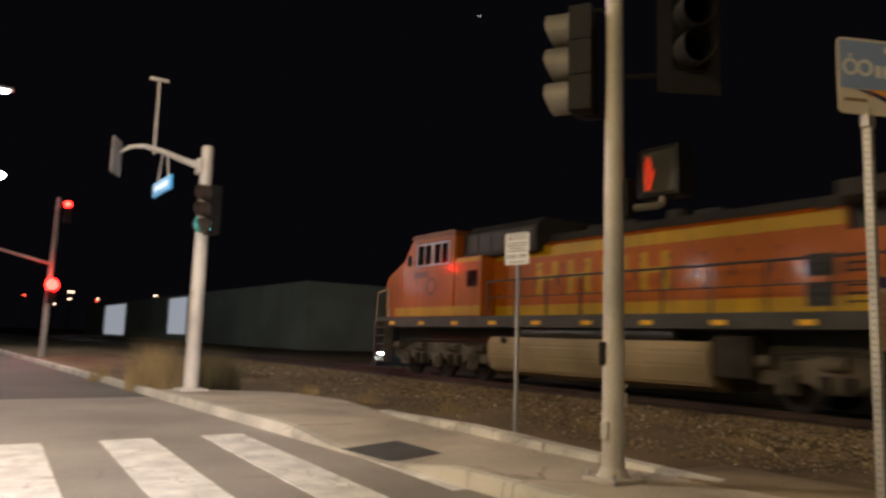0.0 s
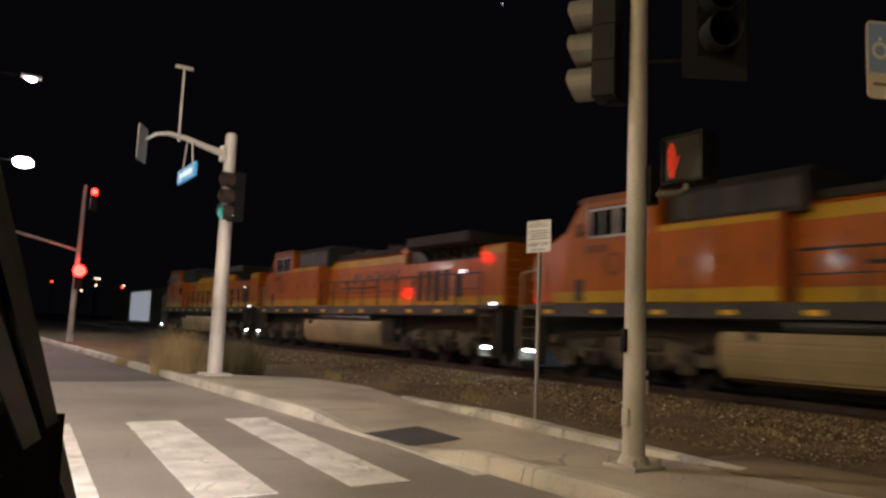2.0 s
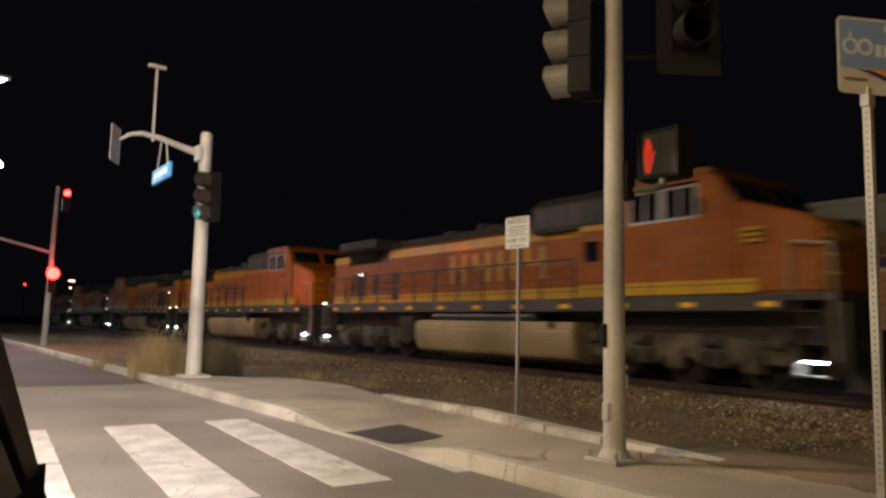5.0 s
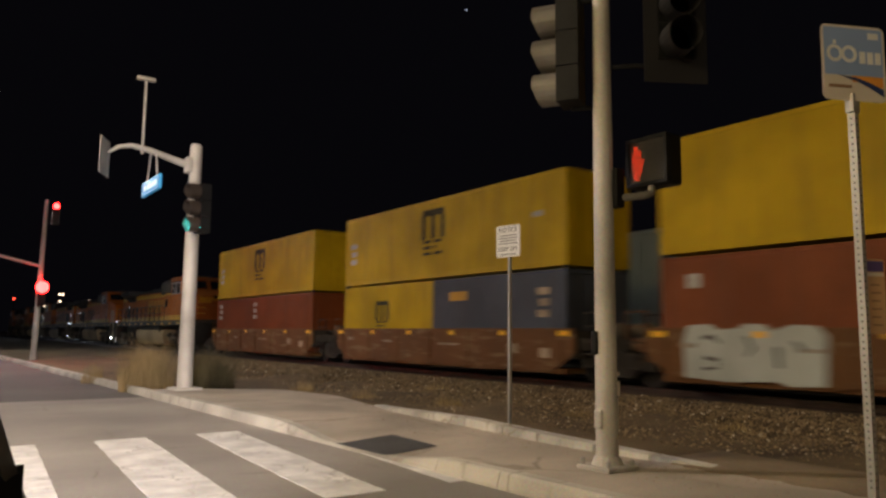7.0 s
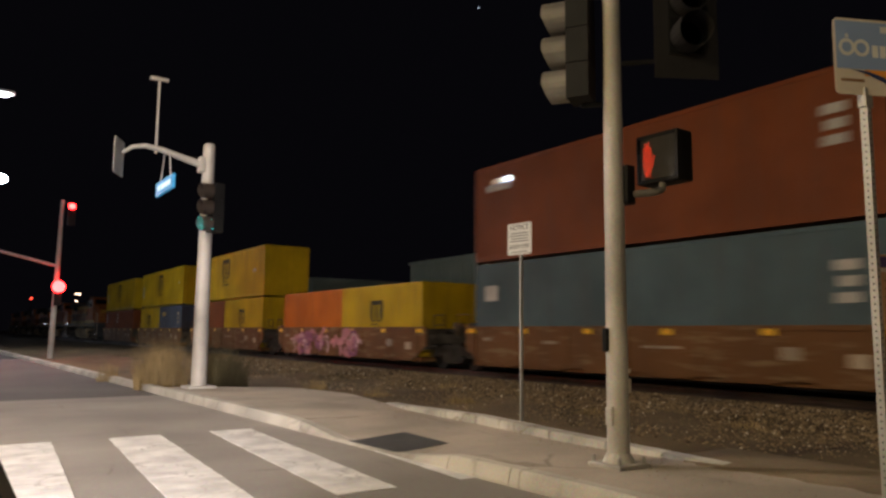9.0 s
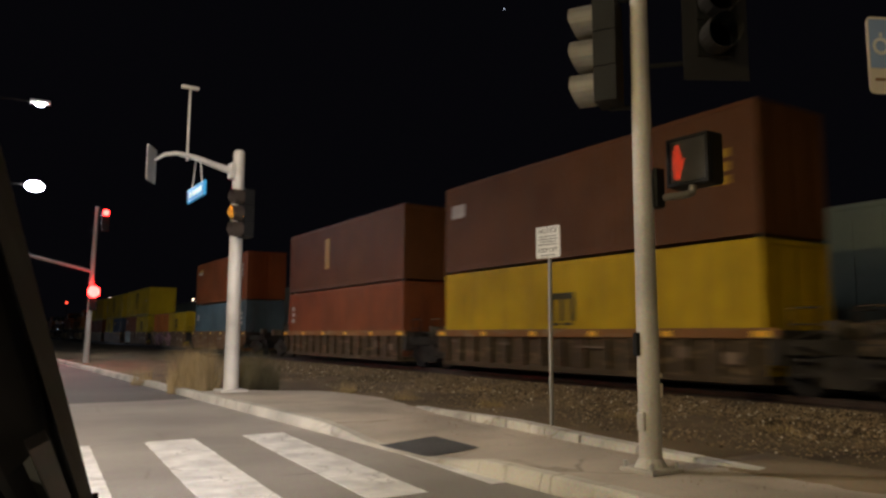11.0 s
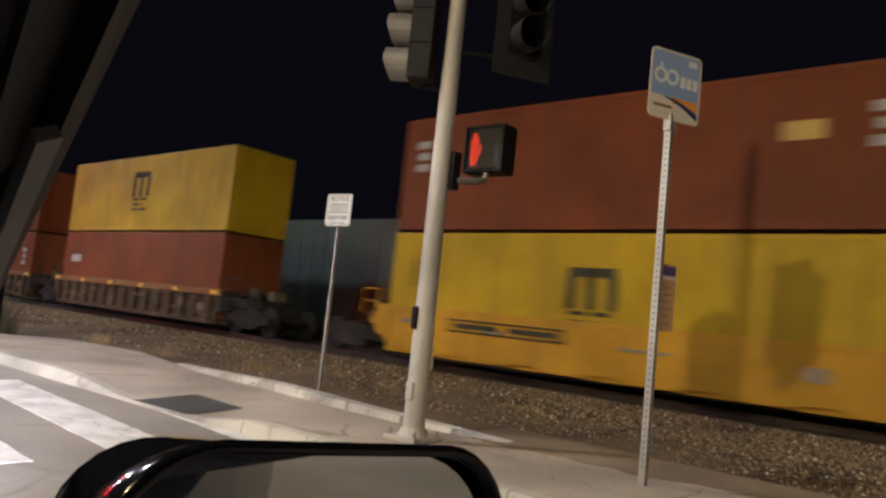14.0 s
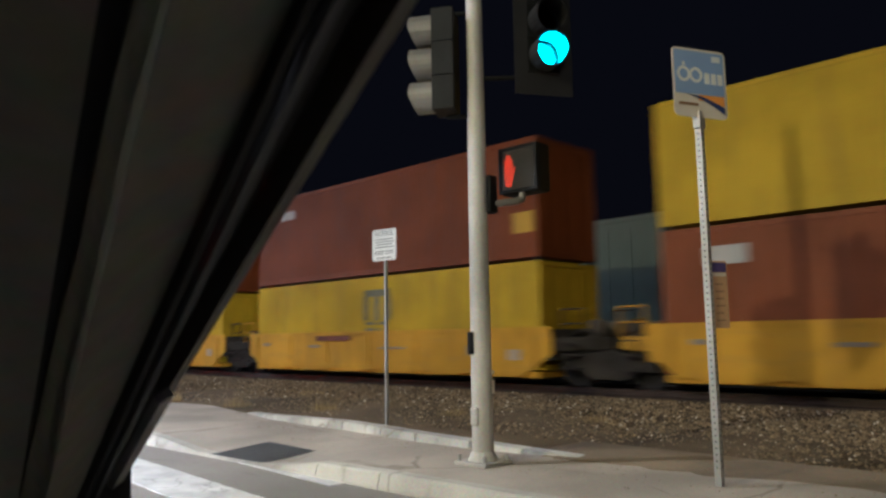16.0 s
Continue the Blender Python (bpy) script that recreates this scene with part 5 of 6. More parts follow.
def near_signal():
    px, py = 5.33, 4.84
    root = thing("signal_pole", "pale grey round traffic signal pole bolted to the pavement", "traffic signal")
    bm = B()
    rod(bm, (px, py, 0.15), (px + 0.0, py, 6.6), 0.105, 0.075, 24)
    part("pole", bm, GALV_OLD, root)
    bm = B()
    box(bm, px - 0.2, px + 0.2, py - 0.2, py + 0.2, 0.15, 0.19, 0.01)
    rod(bm, (px, py, 0.19), (px, py, 0.27), 0.15, 0.115, 16)
    part("base_plate", bm, GALV_OLD, root)
    for sx in (-1, 1):
        for sy in (-1, 1):
            bm = B()
            rod(bm, (px + sx * 0.16, py + sy * 0.16, 0.19), (px + sx * 0.16, py + sy * 0.16, 0.25), 0.02, seg=6)
            part("anchor_bolt", bm, GALV, root)
    # access cover and button box on the shaft
    bm = B()
    box(bm, px - 0.125, px - 0.06, py - 0.04, py + 0.05, 0.52, 0.7, 0.02)
    part("access_cover", bm, GALV_OLD, root)
    bm = B()
    box(bm, px - 0.14, px - 0.07, py + 0.0, py + 0.06, 1.2, 1.42, 0.015)
    part("push_button_box", bm, BLACK, root)
    for z, h in ((0.82, 0.13), (1.0, 0.04)):
        bm = B()
        box(bm, px + 0.085, px + 0.112, py - 0.07, py - 0.035, z, z + h, 0.006)
        part("peeled_sticker", bm, SIGN_CREAM, root, "peeling pale sticker")
    # brackets
    for z in (3.6, 4.7):
        bm = B()
        pipe(bm, [(px, py, z), (5.14, 5.05, z)], 0.025)
        part("bracket", bm, BLACK, root)
        bm = B()
        pipe(bm, [(px, py, z + 0.4), (5.78, 4.37, z + 0.4)], 0.025)
        part("bracket", bm, BLACK, root)
    signal_head(root, (5.07, 5.13, 4.17), 32, [(0, -0.355), (16, -0.355)])
    signal_head(root, (5.70, 4.245, 4.52), 150, [(0, 0.355), (15.7, 0.355), (15.8, -0.355), (16, -0.355)], DUSTY_BLACK, True)
    # pedestrian signal
    m = Matrix.Translation((5.68, 4.57, 3.06)) @ pose(0, 0, 0, 0, 0, 92)
    ped = new("pedestrian_signal")
    ped.parent = root
    ped.matrix_world = m
    ped["label"] = "black pedestrian signal showing a red stop symbol"
    bm = B()
    box(bm, -0.24, 0.24, -0.2, 0.02, -0.25, 0.25, 0.03)
    part("housing", bm, BLACK, ped)
    bm = B()
    # diamond lattice of thin blades
    for i in range(-12, 13):
        d = i * 0.034
        lo, hi = max(-0.2, d - 0.2), min(0.2, d + 0.2)
        for sgn in (-1, 1):
            a, b = Vector((lo, 0, sgn * (lo - d))), Vector((hi, 0, sgn * (hi - d)))
            if (b - a).length < 0.02:
                continue
            w = (b - a).normalized().cross(Vector((0, 1, 0))) * 0.0028
            ring = [[bm.verts.new(p + s * w + Vector((0, y, 0))) for p, s, y in ((a, 1, 0.03), (b, 1, 0.03), (b, 1, 0.042), (a, 1, 0.042))], [bm.verts.new(p + s * w + Vector((0, y, 0))) for p, s, y in ((a, -1, 0.03), (b, -1, 0.03), (b, -1, 0.042), (a, -1, 0.042))]]
            bm.faces.new(ring[0])
            bm.faces.new(ring[1][::-1])
            for k in range(4):
                j = (k + 1) % 4
                bm.faces.new((ring[0][k], ring[1][k], ring[1][j], ring[0][j]))
    tagged(part("lattice_screen", bm, material("dusty_black_plastic", (0.085, 0.08, 0.07), 0.6, 0, 0.3, 8.0, 0.2), ped), kind="stuff")
    for a in ((-0.24, 0.24, 0.205, 0.24), (-0.24, 0.24, -0.24, -0.205), (-0.24, -0.205, -0.205, 0.205), (0.205, 0.24, -0.205, 0.205)):
        bm = B()
        box(bm, a[0], a[1], 0.016, 0.05, a[2], a[3], 0.006)
        part("door_rim", bm, BLACK, ped)
    bm = B()
    # raised palm, on the half away from the kerb
    cx = 0.125
    k = 0.74
    prism(bm, [(cx - 0.04 * k, -0.17), (cx + 0.04 * k, -0.17), (cx + 0.068 * k, -0.06), (cx + 0.068 * k, 0.02), (cx - 0.065 * k, 0.02), (cx - 0.068 * k, -0.08)], "y", 0.022, 0.028)
    for dx, top in ((-0.051, 0.12), (-0.017, 0.17), (0.017, 0.165), (0.051, 0.12)):
        box(bm, cx + (dx - 0.014) * k, cx + (dx + 0.014) * k, 0.022, 0.028, 0.0, top)
    prism(bm, [(cx - 0.064 * k, -0.11), (cx - 0.064 * k, -0.03), (cx - 0.11 * k, 0.045), (cx - 0.125 * k, 0.03)], "y", 0.022, 0.028)
    part("stop_symbol", bm, HAND_RED, ped, "lit orange-red stop symbol")
    bm = B()
    pipe(bm, [(px, py, 2.68), (5.62, 4.58, 2.72), (5.68, 4.55, 2.75), (5.69, 4.55, 2.84)], 0.036, 12)
    part("bracket", bm, VISOR, root, "grey pipe bracket")
    bm = B()
    box(bm, px + 0.03, px + 0.15, py - 0.14, py - 0.02, 2.6, 2.98, 0.015)
    part("bracket_plate", bm, BLACK, root)


near_signal()


def far_signal():
    px, py = 4.75, 16.2
    root = thing("signal_pole", "stout pale signal pole with a short curved arm", "traffic signal")
    bm = B()
    rod(bm, (px, py, 0.12), (px, py, 5.45), 0.165, 0.125, 24)
    rod(bm, (px, py, 5.45), (px, py, 5.5), 0.13, 0.09, 24)
    part("pole", bm, GALV_OLD, root)
    bm = B()
    box(bm, px - 0.3, px + 0.3, py - 0.3, py + 0.3, 0.12, 0.2, 0.02)
    part("base_plate", bm, GALV_OLD, root)
    bm = B()
    pts = [(px - 0.1, py, 5.0), (px - 0.5, py, 5.09), (px - 1.0, py, 5.22), (px - 1.35, py, 5.26), (px - 1.6, py, 5.2), (px - 1.78, py, 5.06)]
    for k, (a, b) in enumerate(zip(pts, pts[1:])):
        rod(bm, a, b, 0.085 - 0.011 * k, 0.074 - 0.011 * k, 12)
        bmesh.ops.create_icosphere(bm, subdivisions=2, radius=0.074 - 0.011 * k, matrix=Matrix.Translation(b))
    box(bm, px - 0.22, px - 0.1, py - 0.12, py + 0.12, 4.84, 5.18, 0.02)
    part("arm", bm, GALV_OLD, root)
    bm = B()
    rod(bm, (px - 1.13, py, 5.12), (px - 1.13, py, 6.74), 0.03, 0.025)
    part("mast", bm, GALV_OLD, root)
    bm = B()
    box(bm, px - 1.32, px - 0.94, py - 0.05, py + 0.05, 6.72, 6.8, 0.02)
    part("detector_head", bm, GALV_OLD, root)
    bm = B()
    sway_plate(bm, (px - 1.86, py, 4.95), (0.46, 0.89, 0), 0.62, 0.76, 0.01, 0.04)
    part("lane_sign", bm, GALV_OLD, root, "pale sign plate seen edge on")
    # lit street name sign
    bm = B()
    box(bm, px - 0.93, px - 0.87, py - 0.7, py + 0.74, 4.3, 4.61, 0.015)
    sign = part("street_name_sign", bm, STREET_NAME, root, "lit blue street name sign")
    for y0, y1 in ((-0.52, -0.46), (-0.43, -0.34), (-0.31, -0.22), (-0.19, -0.1), (-0.07, 0.02), (0.05, 0.14), (0.17, 0.26), (0.36, 0.43), (0.45, 0.52)):
        bm = B()
        box(bm, px - 0.938, px - 0.93, py + y0, py + y1, 4.4, 4.515)
        part("text_bar", bm, STREET_TEXT, sign, "white bar of unreadable text")
    for dy in (-0.42, 0.42):
        bm = B()
        rod(bm, (px - 0.9, py + dy, 4.6), (px - 0.9, py + dy * 0.5, 5.18), 0.016, seg=6)
        part("hanger", bm, GALV, root)
    signal_head(root, (px - 0.02, py - 0.44, 4.0), 98, [(0, -0.355), (9.6, -0.355), (9.8, 0.0), (12.9, 0.0), (13.1, 0.355), (16, 0.355)], VISOR_BROWN)
    for z in (3.55, 4.5):
        bm = B()
        pipe(bm, [(px, py, z), (px + 0.15, py - 0.4, z)], 0.03)
        part("bracket", bm, BLACK, root)


far_signal()


def opposite_signal():
    """The signal on the far corner, with its long arm and lamps lit red."""
    px, py = 4.5, 39.4
    root = thing("mast_arm_signal", "slender far-side signal pole with a long arm, lit red", "traffic signal")
    bm = B()
    rod(bm, (px, py, 0.0), (px + 0.1, py, 7.6), 0.14, 0.08, 16)
    part("pole", bm, GALV_OLD, root)
    bm = B()
    pipe(bm, [(px, py, 4.4), (px - 3.0, py, 5.1), (px - 7.2, py, 6.2)], 0.07, 8)
    part("arm", bm, GALV_OLD, root)
    for c in ((px + 0.14, py - 0.2, 3.4), (px + 0.5, py - 0.2, 7.3), (px - 5.7, py - 0.2, 6.15), (px - 5.76, py - 0.2, 10.0)):
        # big lenses are drawn oversize to stand in for their glare
        big = c[2] in (3.4, 6.15)
        bm = B()
        box(bm, c[0] - 0.17, c[0] + 0.17, c[1], c[1] + 0.2, c[2] - 0.9, c[2] + 0.2, 0.02)
        hd = part("signal_housing", bm, BLACK, root)
        bm = B()
        bmesh.ops.create_uvsphere(bm, u_segments=16, v_segments=8, radius=0.28 if big else 0.14, matrix=Matrix.Translation((c[0], c[1] - 0.02, c[2])) @ Matrix.Diagonal((1, 0.3, 1, 1)))
        part("red_lens", bm, LAMP_RED, hd, "glowing red lens")
    bm = B()
    box(bm, px - 5.2, px - 2.9, py - 0.1, py, 4.05, 4.5, 0.02)
    sg = part("street_name_sign", bm, STREET_NAME, root, "lit blue street name sign")
    for x0, x1 in ((-5.1, -4.8), (-4.5, -3.7), (-3.55, -3.1)):
        bm = B()
        box(bm, px + x0, px + x1, py - 0.108, py - 0.1, 4.18, 4.36)
        part("text_bar", bm, STREET_TEXT, sg)


opposite_signal()


# near black, so the added poles and arms vanish in the night
DARK_POLE = material("unlit_pole_black", (0.012, 0.011, 0.01), 0.7, 0, 0.2, gloss=0.1)


def street_lamp(at, pole_at, name_label, lit):
    root = thing("street_lamp", name_label, "street lamp", "street lamps")
    bm = B()
    rod(bm, (pole_at[0], pole_at[1], 0), (pole_at[0], pole_at[1], at[2] - 0.3), 0.12, 0.07, 14)
    part("pole", bm, DARK_POLE, root)
    bm = B()
    pipe(bm, [(pole_at[0], pole_at[1], at[2] - 0.4), ((pole_at[0] + at[0]) / 2, (pole_at[1] + at[1]) / 2, at[2] - 0.05), (at[0], at[1], at[2] + 0.06)], 0.035)
    part("arm", bm, DARK_POLE, root)
    bm = B()
    box(bm, at[0] - 0.35, at[0] + 0.35, at[1] - 0.17, at[1] + 0.17, at[2] + 0.02, at[2] + 0.14, 0.03)
    part("head", bm, GALV, root)
    if lit:
        bm = B()
        bmesh.ops.create_uvsphere(bm, u_segments=16, v_segments=8, radius=lit, matrix=Matrix.Translation((at[0], at[1], at[2] + 0.0)) @ Matrix.Diagonal((1, 0.6, 0.6, 1)))
        part("lens", bm, LAMP_WHITE, root, "glaring white lamp lens")


# this lamp's lens is enlarged in place of the glare around it
street_lamp((2.3, 49.0, 10.0), (-9.0, 49.0), "tall street lamp with a glaring white head", 0.5)
street_lamp((1.45, 31.0, 10.0), (-9.0, 31.0), "tall street lamp with a small lit head", 0.16)
# unseen lamp body added to go with the fill light ahead
street_lamp((-1.5, 11.0, 9.4), (-9.0, 11.0), "added unseen lamp for the fill light over the junction", 0.16)
street_lamp((-8.3, 5.2, 9.3), (-11.5, 5.2), "tall street lamp over the far lane", 0.16)
for _at in ((-11.2, 59.5, 7.0), (-20.5, 35.2, 7.1), (-20.0, 26.4, 7.0)):
    street_lamp(_at, (_at[0] - 1.6, _at[1]), "lit lamp of the lot across the road", 0.3)
street_lamp((-6.0, -9.0, 9.4), (-10.0, -9.0), "tall street lamp over the road", 0.16)


def notice_sign():
    c = Vector((7.1, 8.31, 0))
    root = thing("notice_sign", "white notice sign with dark text on a thin post", "sign")
    bm = B()
    box(bm, c.x - 0.02, c.x + 0.02, c.y - 0.02, c.y + 0.02, 0.0, 2.9)
    part("post", bm, GALV, root)
    al, fc = (-0.13, 0.99, 0), (-0.99, -0.13, 0)
    mid = (c.x - 0.03, c.y, 2.76)
    bm = B()
    sway_plate(bm, mid, al, 0.48, 0.475)
    plate = part("plate", bm, SIGN_WHITE, root)
    left = (0.13, -0.99, 0)
    letters("text_line", "NOTICE", 0.1, (mid[0], mid[1], mid[2] + 0.165), left, fc, SIGN_INK, plate)
    letters("text_line", "KEEP OFF", 0.09, (mid[0], mid[1], mid[2] - 0.12), left, fc, SIGN_INK, plate)
    for z, w in ((0.085, 0.17), (0.045, 0.19), (0.005, 0.16), (-0.035, 0.19), (-0.195, 0.15)):
        bm = B()
        mark(bm, mid, left, fc, -w, w, z - 0.006, z + 0.006)
        part("text_bar", bm, SIGN_INK, plate)
    bm = B()
    for a in ((-0.225, 0.225, 0.218, 0.222), (-0.225, 0.225, -0.222, -0.218), (-0.227, -0.223, -0.22, 0.22), (0.223, 0.227, -0.22, 0.22)):
        mark(bm, mid, left, fc, *a)
    part("border_line", bm, SIGN_INK, plate)


notice_sign()


BROWN_PRINT = material("brown_print", (0.3, 0.17, 0.09), 0.5, 0, 0.1)


def bus_stop():
    px, py = 5.77, 2.69
    root = thing("bus_stop_sign", "blue and cream bus stop sign on a perforated steel post", "sign")
    bm = B()
    box(bm, px - 0.028, px + 0.028, py - 0.028, py + 0.028, 0.1, 3.2)
    box(bm, px - 0.05, px + 0.05, py - 0.032, py + 0.032, 3.1, 3.24)
    part("post", bm, GALV, root)
    bm = B()
    for i in range(62):
        z = 0.3 + i * 0.05
        rod(bm, (px - 0.0295, py, z), (px - 0.027, py, z), 0.008, seg=8)
        rod(bm, (px, py - 0.0295, z), (px, py - 0.027, z), 0.008, seg=8)
    tagged(part("holes", bm, SIGN_INK, root), kind="stuff")
    al = Vector((0.904, -0.423, 0)).normalized()
    fc = Vector((-0.423, -0.904, 0)).normalized()
    mid = Vector((px + 0.005, py, 3.485)) + fc * 0.035
    bm = B()
    sway_plate(bm, mid, al, 0.55, 0.6, 0.004, 0.045)
    plate = part("plate", bm, SIGN_CREAM, root)
    bm = B()
    mark(bm, mid, al, fc, -0.255, 0.255, -0.1, 0.28)
    part("blue_field", bm, SIGN_BLUE, plate)
    # plain ring and bars in place of the mark
    for cx in (-0.165, -0.04):
        bm = B()
        n = 24
        rings = [[bm.verts.new(mid + al * (cx + r * math.cos(6.28319 * k / n)) + Vector((0, 0, 0.07 + r * math.sin(6.28319 * k / n))) + fc * o) for k in range(n)] for r, o in ((0.042, 0.007), (0.068, 0.007), (0.068, 0.003), (0.042, 0.003))]
        for i in range(4):
            for k in range(n):
                bm.faces.new((rings[i][k], rings[i][(k + 1) % n], rings[(i + 1) % 4][(k + 1) % n], rings[(i + 1) % 4][k]))
        part("emblem_ring", bm, SIGN_WHITE, plate, "white ring")
    for a in [(0.05 + k * 0.068, 0.1 + k * 0.068, 0.0, 0.095) for k in range(3)] + [(-0.175, -0.15, 0.145, 0.175), (0.13, 0.22, 0.2, 0.25)]:
        bm = B()
        mark(bm, mid, al, fc, *a, 0.007)
        part("emblem_bar", bm, SIGN_WHITE, plate, "white bar")
    bm = B()
    mark(bm, mid, al, fc, -0.02, 0.245, -0.15, -0.102, 0.007)
    mark(bm, mid, al, fc, 0.1, 0.245, -0.185, -0.15, 0.007)
    part("orange_wave", bm, SIGN_ORANGE, plate)
    bm = B()
    pts = [(-0.14, -0.105), (0.0, -0.14), (0.12, -0.19), (0.245, -0.26), (0.245, -0.2), (0.12, -0.15), (0.0, -0.115)]
    bm.faces.new([bm.verts.new(mid + al * x + Vector((0, 0, z)) + fc * 0.009) for x, z in pts])
    part("navy_wave", bm, SIGN_NAVY, plate)
    bm = B()
    mark(bm, mid, al, fc, -0.225, -0.03, -0.2, -0.178, 0.007)
    part("text_bar", bm, BROWN_PRINT, plate)
    # timetable panel lower on the post
    c2 = Vector((px, py, 1.69)) + al * 0.11
    bm = B()
    sway_plate(bm, c2, al, 0.16, 0.56, 0.012, 0.02)
    panel = part("timetable_panel", bm, SCHEDULE, root, "orange-brown timetable panel")
    bm = B()
    mark(bm, c2 + fc * 0.006, al, fc, -0.07, 0.07, 0.185, 0.265)
    part("header", bm, material("purple_header", (0.10, 0.07, 0.2), 0.5, 0, 0.1), panel, "purple header")
    bm = B()
    mark(bm, c2 + fc * 0.006, al, fc, -0.07, 0.07, 0.15, 0.178)
    part("header_line", bm, SIGN_CREAM, panel)
    bm = B()
    for k in range(6):
        mark(bm, c2 + fc * 0.006, al, fc, -0.045, 0.03 + 0.012 * (k % 2), 0.08 - k * 0.06, 0.09 - k * 0.06)
        part("text_bar", bm, BROWN_PRINT, panel)
        bm = B()
    bm.free()


bus_stop()


def dirt_drift():
    """Dirt washed over the back of the pavement."""
    rnd = random.Random(8)
    bm = B()
    pts = [(7.2, -9), (6.3, -8.0), (6.45, -5), (6.25, -2), (6.4, -0.5), (6.25, 1.0), (6.35, 2.0), (6.15, 3.0), (6.1, 3.8), (6.0, 4.4), (6.15, 4.85), (6.4, 4.95), (7.2, 4.95)]
    fine = []
    for a, b in zip(pts, pts[1:]):
        for k in range(5):
            f = k / 5
            fine.append((a[0] + (b[0] - a[0]) * f + rnd.uniform(-0.06, 0.06), a[1] + (b[1] - a[1]) * f))
    prism(bm, fine + [pts[-1]], "z", 0.12, 0.156)
    tagged(part("dirt_drift", bm, DUST), "brown dirt drifted over the pavement", "dirt", kind="structure")


dirt_drift()


def pavement_grit():
    """Pebbles and crumbs of dirt strewn over the back of the pavement."""
    rnd = random.Random(12)
    bm = B()
    for _ in range(700):
        y = rnd.uniform(-1.0, 11.0)
        x = 6.15 - abs(rnd.gauss(0, 0.35)) if y > 4.6 else rnd.uniform(5.2, 7.0)
        s = rnd.uniform(0.003, 0.009) * (1.7 if rnd.random() < 0.06 else 1)
        z = max(walk_z(x, y), 0.156 if (y < 4.9 and x > 6.2) else 0)
        m = Matrix.Translation((x, y, z + s * 0.3)) @ pose(0, 0, 0, rnd.uniform(0, 90), rnd.uniform(0, 90), rnd.uniform(0, 90)) @ Matrix.Diagonal((s, s * rnd.uniform(0.6, 1), s * 0.7, 1))
        bmesh.ops.create_icosphere(bm, subdivisions=1, radius=1, matrix=m)
    tagged(part("pavement_grit", bm, DUST), "loose pebbles and grit on the dusty pavement", "gravel", kind="stuff")


pavement_grit()


def star():
    bm = B()
    bmesh.ops.create_icosphere(bm, subdivisions=1, radius=0.9, matrix=Matrix.Translation((491.6, 654.0, 376.3)))
    tagged(part("star", bm, LAMP_STAR), "single bright star in the night sky", "star", kind="structure")


LAMP_STAR = material("star_light", (1, 1, 1), 0.5, 0, 0, emit=(0.7, 0.8, 1.0), strength=1.2)
star()


# ---- plants ----
def grass_clump(name, label, mat, cx, cy, rx, ry, h, count, seed, lean=0.3):
    rnd = random.Random(seed)
    bm = B()
    for _ in range(count):
        a, r = rnd.uniform(0, 6.283), math.sqrt(rnd.random())
        x, y = cx + rx * r * math.cos(a), cy + ry * r * math.sin(a)
        hh = h * (1 - 0.55 * r * r) * rnd.uniform(0.45, 1.05)
        lx, ly = rnd.uniform(-lean, lean) * hh, rnd.uniform(-lean, lean) * hh
        w = rnd.uniform(0.003, 0.007)
        b = rnd.uniform(0, 3.14)
        dx, dy = w * math.cos(b), w * math.sin(b)
        v = [bm.verts.new(p) for p in ((x - dx, y - dy, 0), (x + dx, y + dy, 0), (x + lx * 0.4 + dx * 0.7, y + ly * 0.4 + dy * 0.7, hh * 0.6), (x + lx * 0.4 - dx * 0.7, y + ly * 0.4 - dy * 0.7, hh * 0.6), (x + lx, y + ly, hh))]
        bm.faces.new((v[0], v[1], v[2], v[3]))
        bm.faces.new((v[3], v[2], v[4]))
    me = bpy.data.meshes.new(name)
    bm.to_mesh(me)
    bm.free()
    me.materials.append(mat)
    return tagged(new(name, me), label, "grass", kind="stuff")


grass_clump("dry_grass", "tall clump of dry tan grass beside the pole", GRASS, 4.45, 18.2, 0.6, 0.5, 1.4, 1500, 3, 0.45)
grass_clump("shrub", "dusty dark green roadside shrub behind the pole", SHRUB, 5.7, 17.6, 0.62, 0.55, 1.25, 1500, 4, 0.6)
for i, (x, y, h) in enumerate(((8.3, 11.5, 0.3), (7.6, 13.5, 0.35), (9.2, 9.0, 0.2), (7.4, 16.0, 0.4), (3.9, 21.5, 0.7), (9.8, 6.5, 0.18), (10.5, 15, 0.25))):
    grass_clump("weed_tuft", "small tuft of dry weeds in the dirt", GRASS, x, y, 0.3, 0.3, h, 160, 10 + i)


# ---- far side ----
def warehouse(name, label, mat, x0, x1, y0, y1, h, doors=()):
    root = thing(name, label, "building")
    bm = B()
    box(bm, x0, x1, y0, y1, -0.1, h)
    part("wall", bm, mat, root)
    bm = B()
    n = int((y1 - y0) / 1.2)
    for i in range(n):
        y = y0 + (i + 0.5) * (y1 - y0) / n
        box(bm, x0 - 0.03, x0, y - 0.04, y + 0.04, 0, h - 0.3)
    part("cladding_ribs", bm, mat, root)
    bm = B()
    box(bm, x0 - 0.12, x1 + 0.12, y0 - 0.12, y1 + 0.12, h, h + 0.22)
    part("roof", bm, mat, root)
    for y, w, z0, z1 in doors:
        bm = B()
        box(bm, x0 - 0.08, x0 - 0.01, y - w / 2, y + w / 2, z0, z1)
        part("lit_door", bm, LIT_DOOR, root, "brightly lit white doorway")
    return root


warehouse("warehouse", "long grey-green metal-clad warehouse beyond the tracks", BUILDING, 30, 60, -40, 48.5, 6.55)
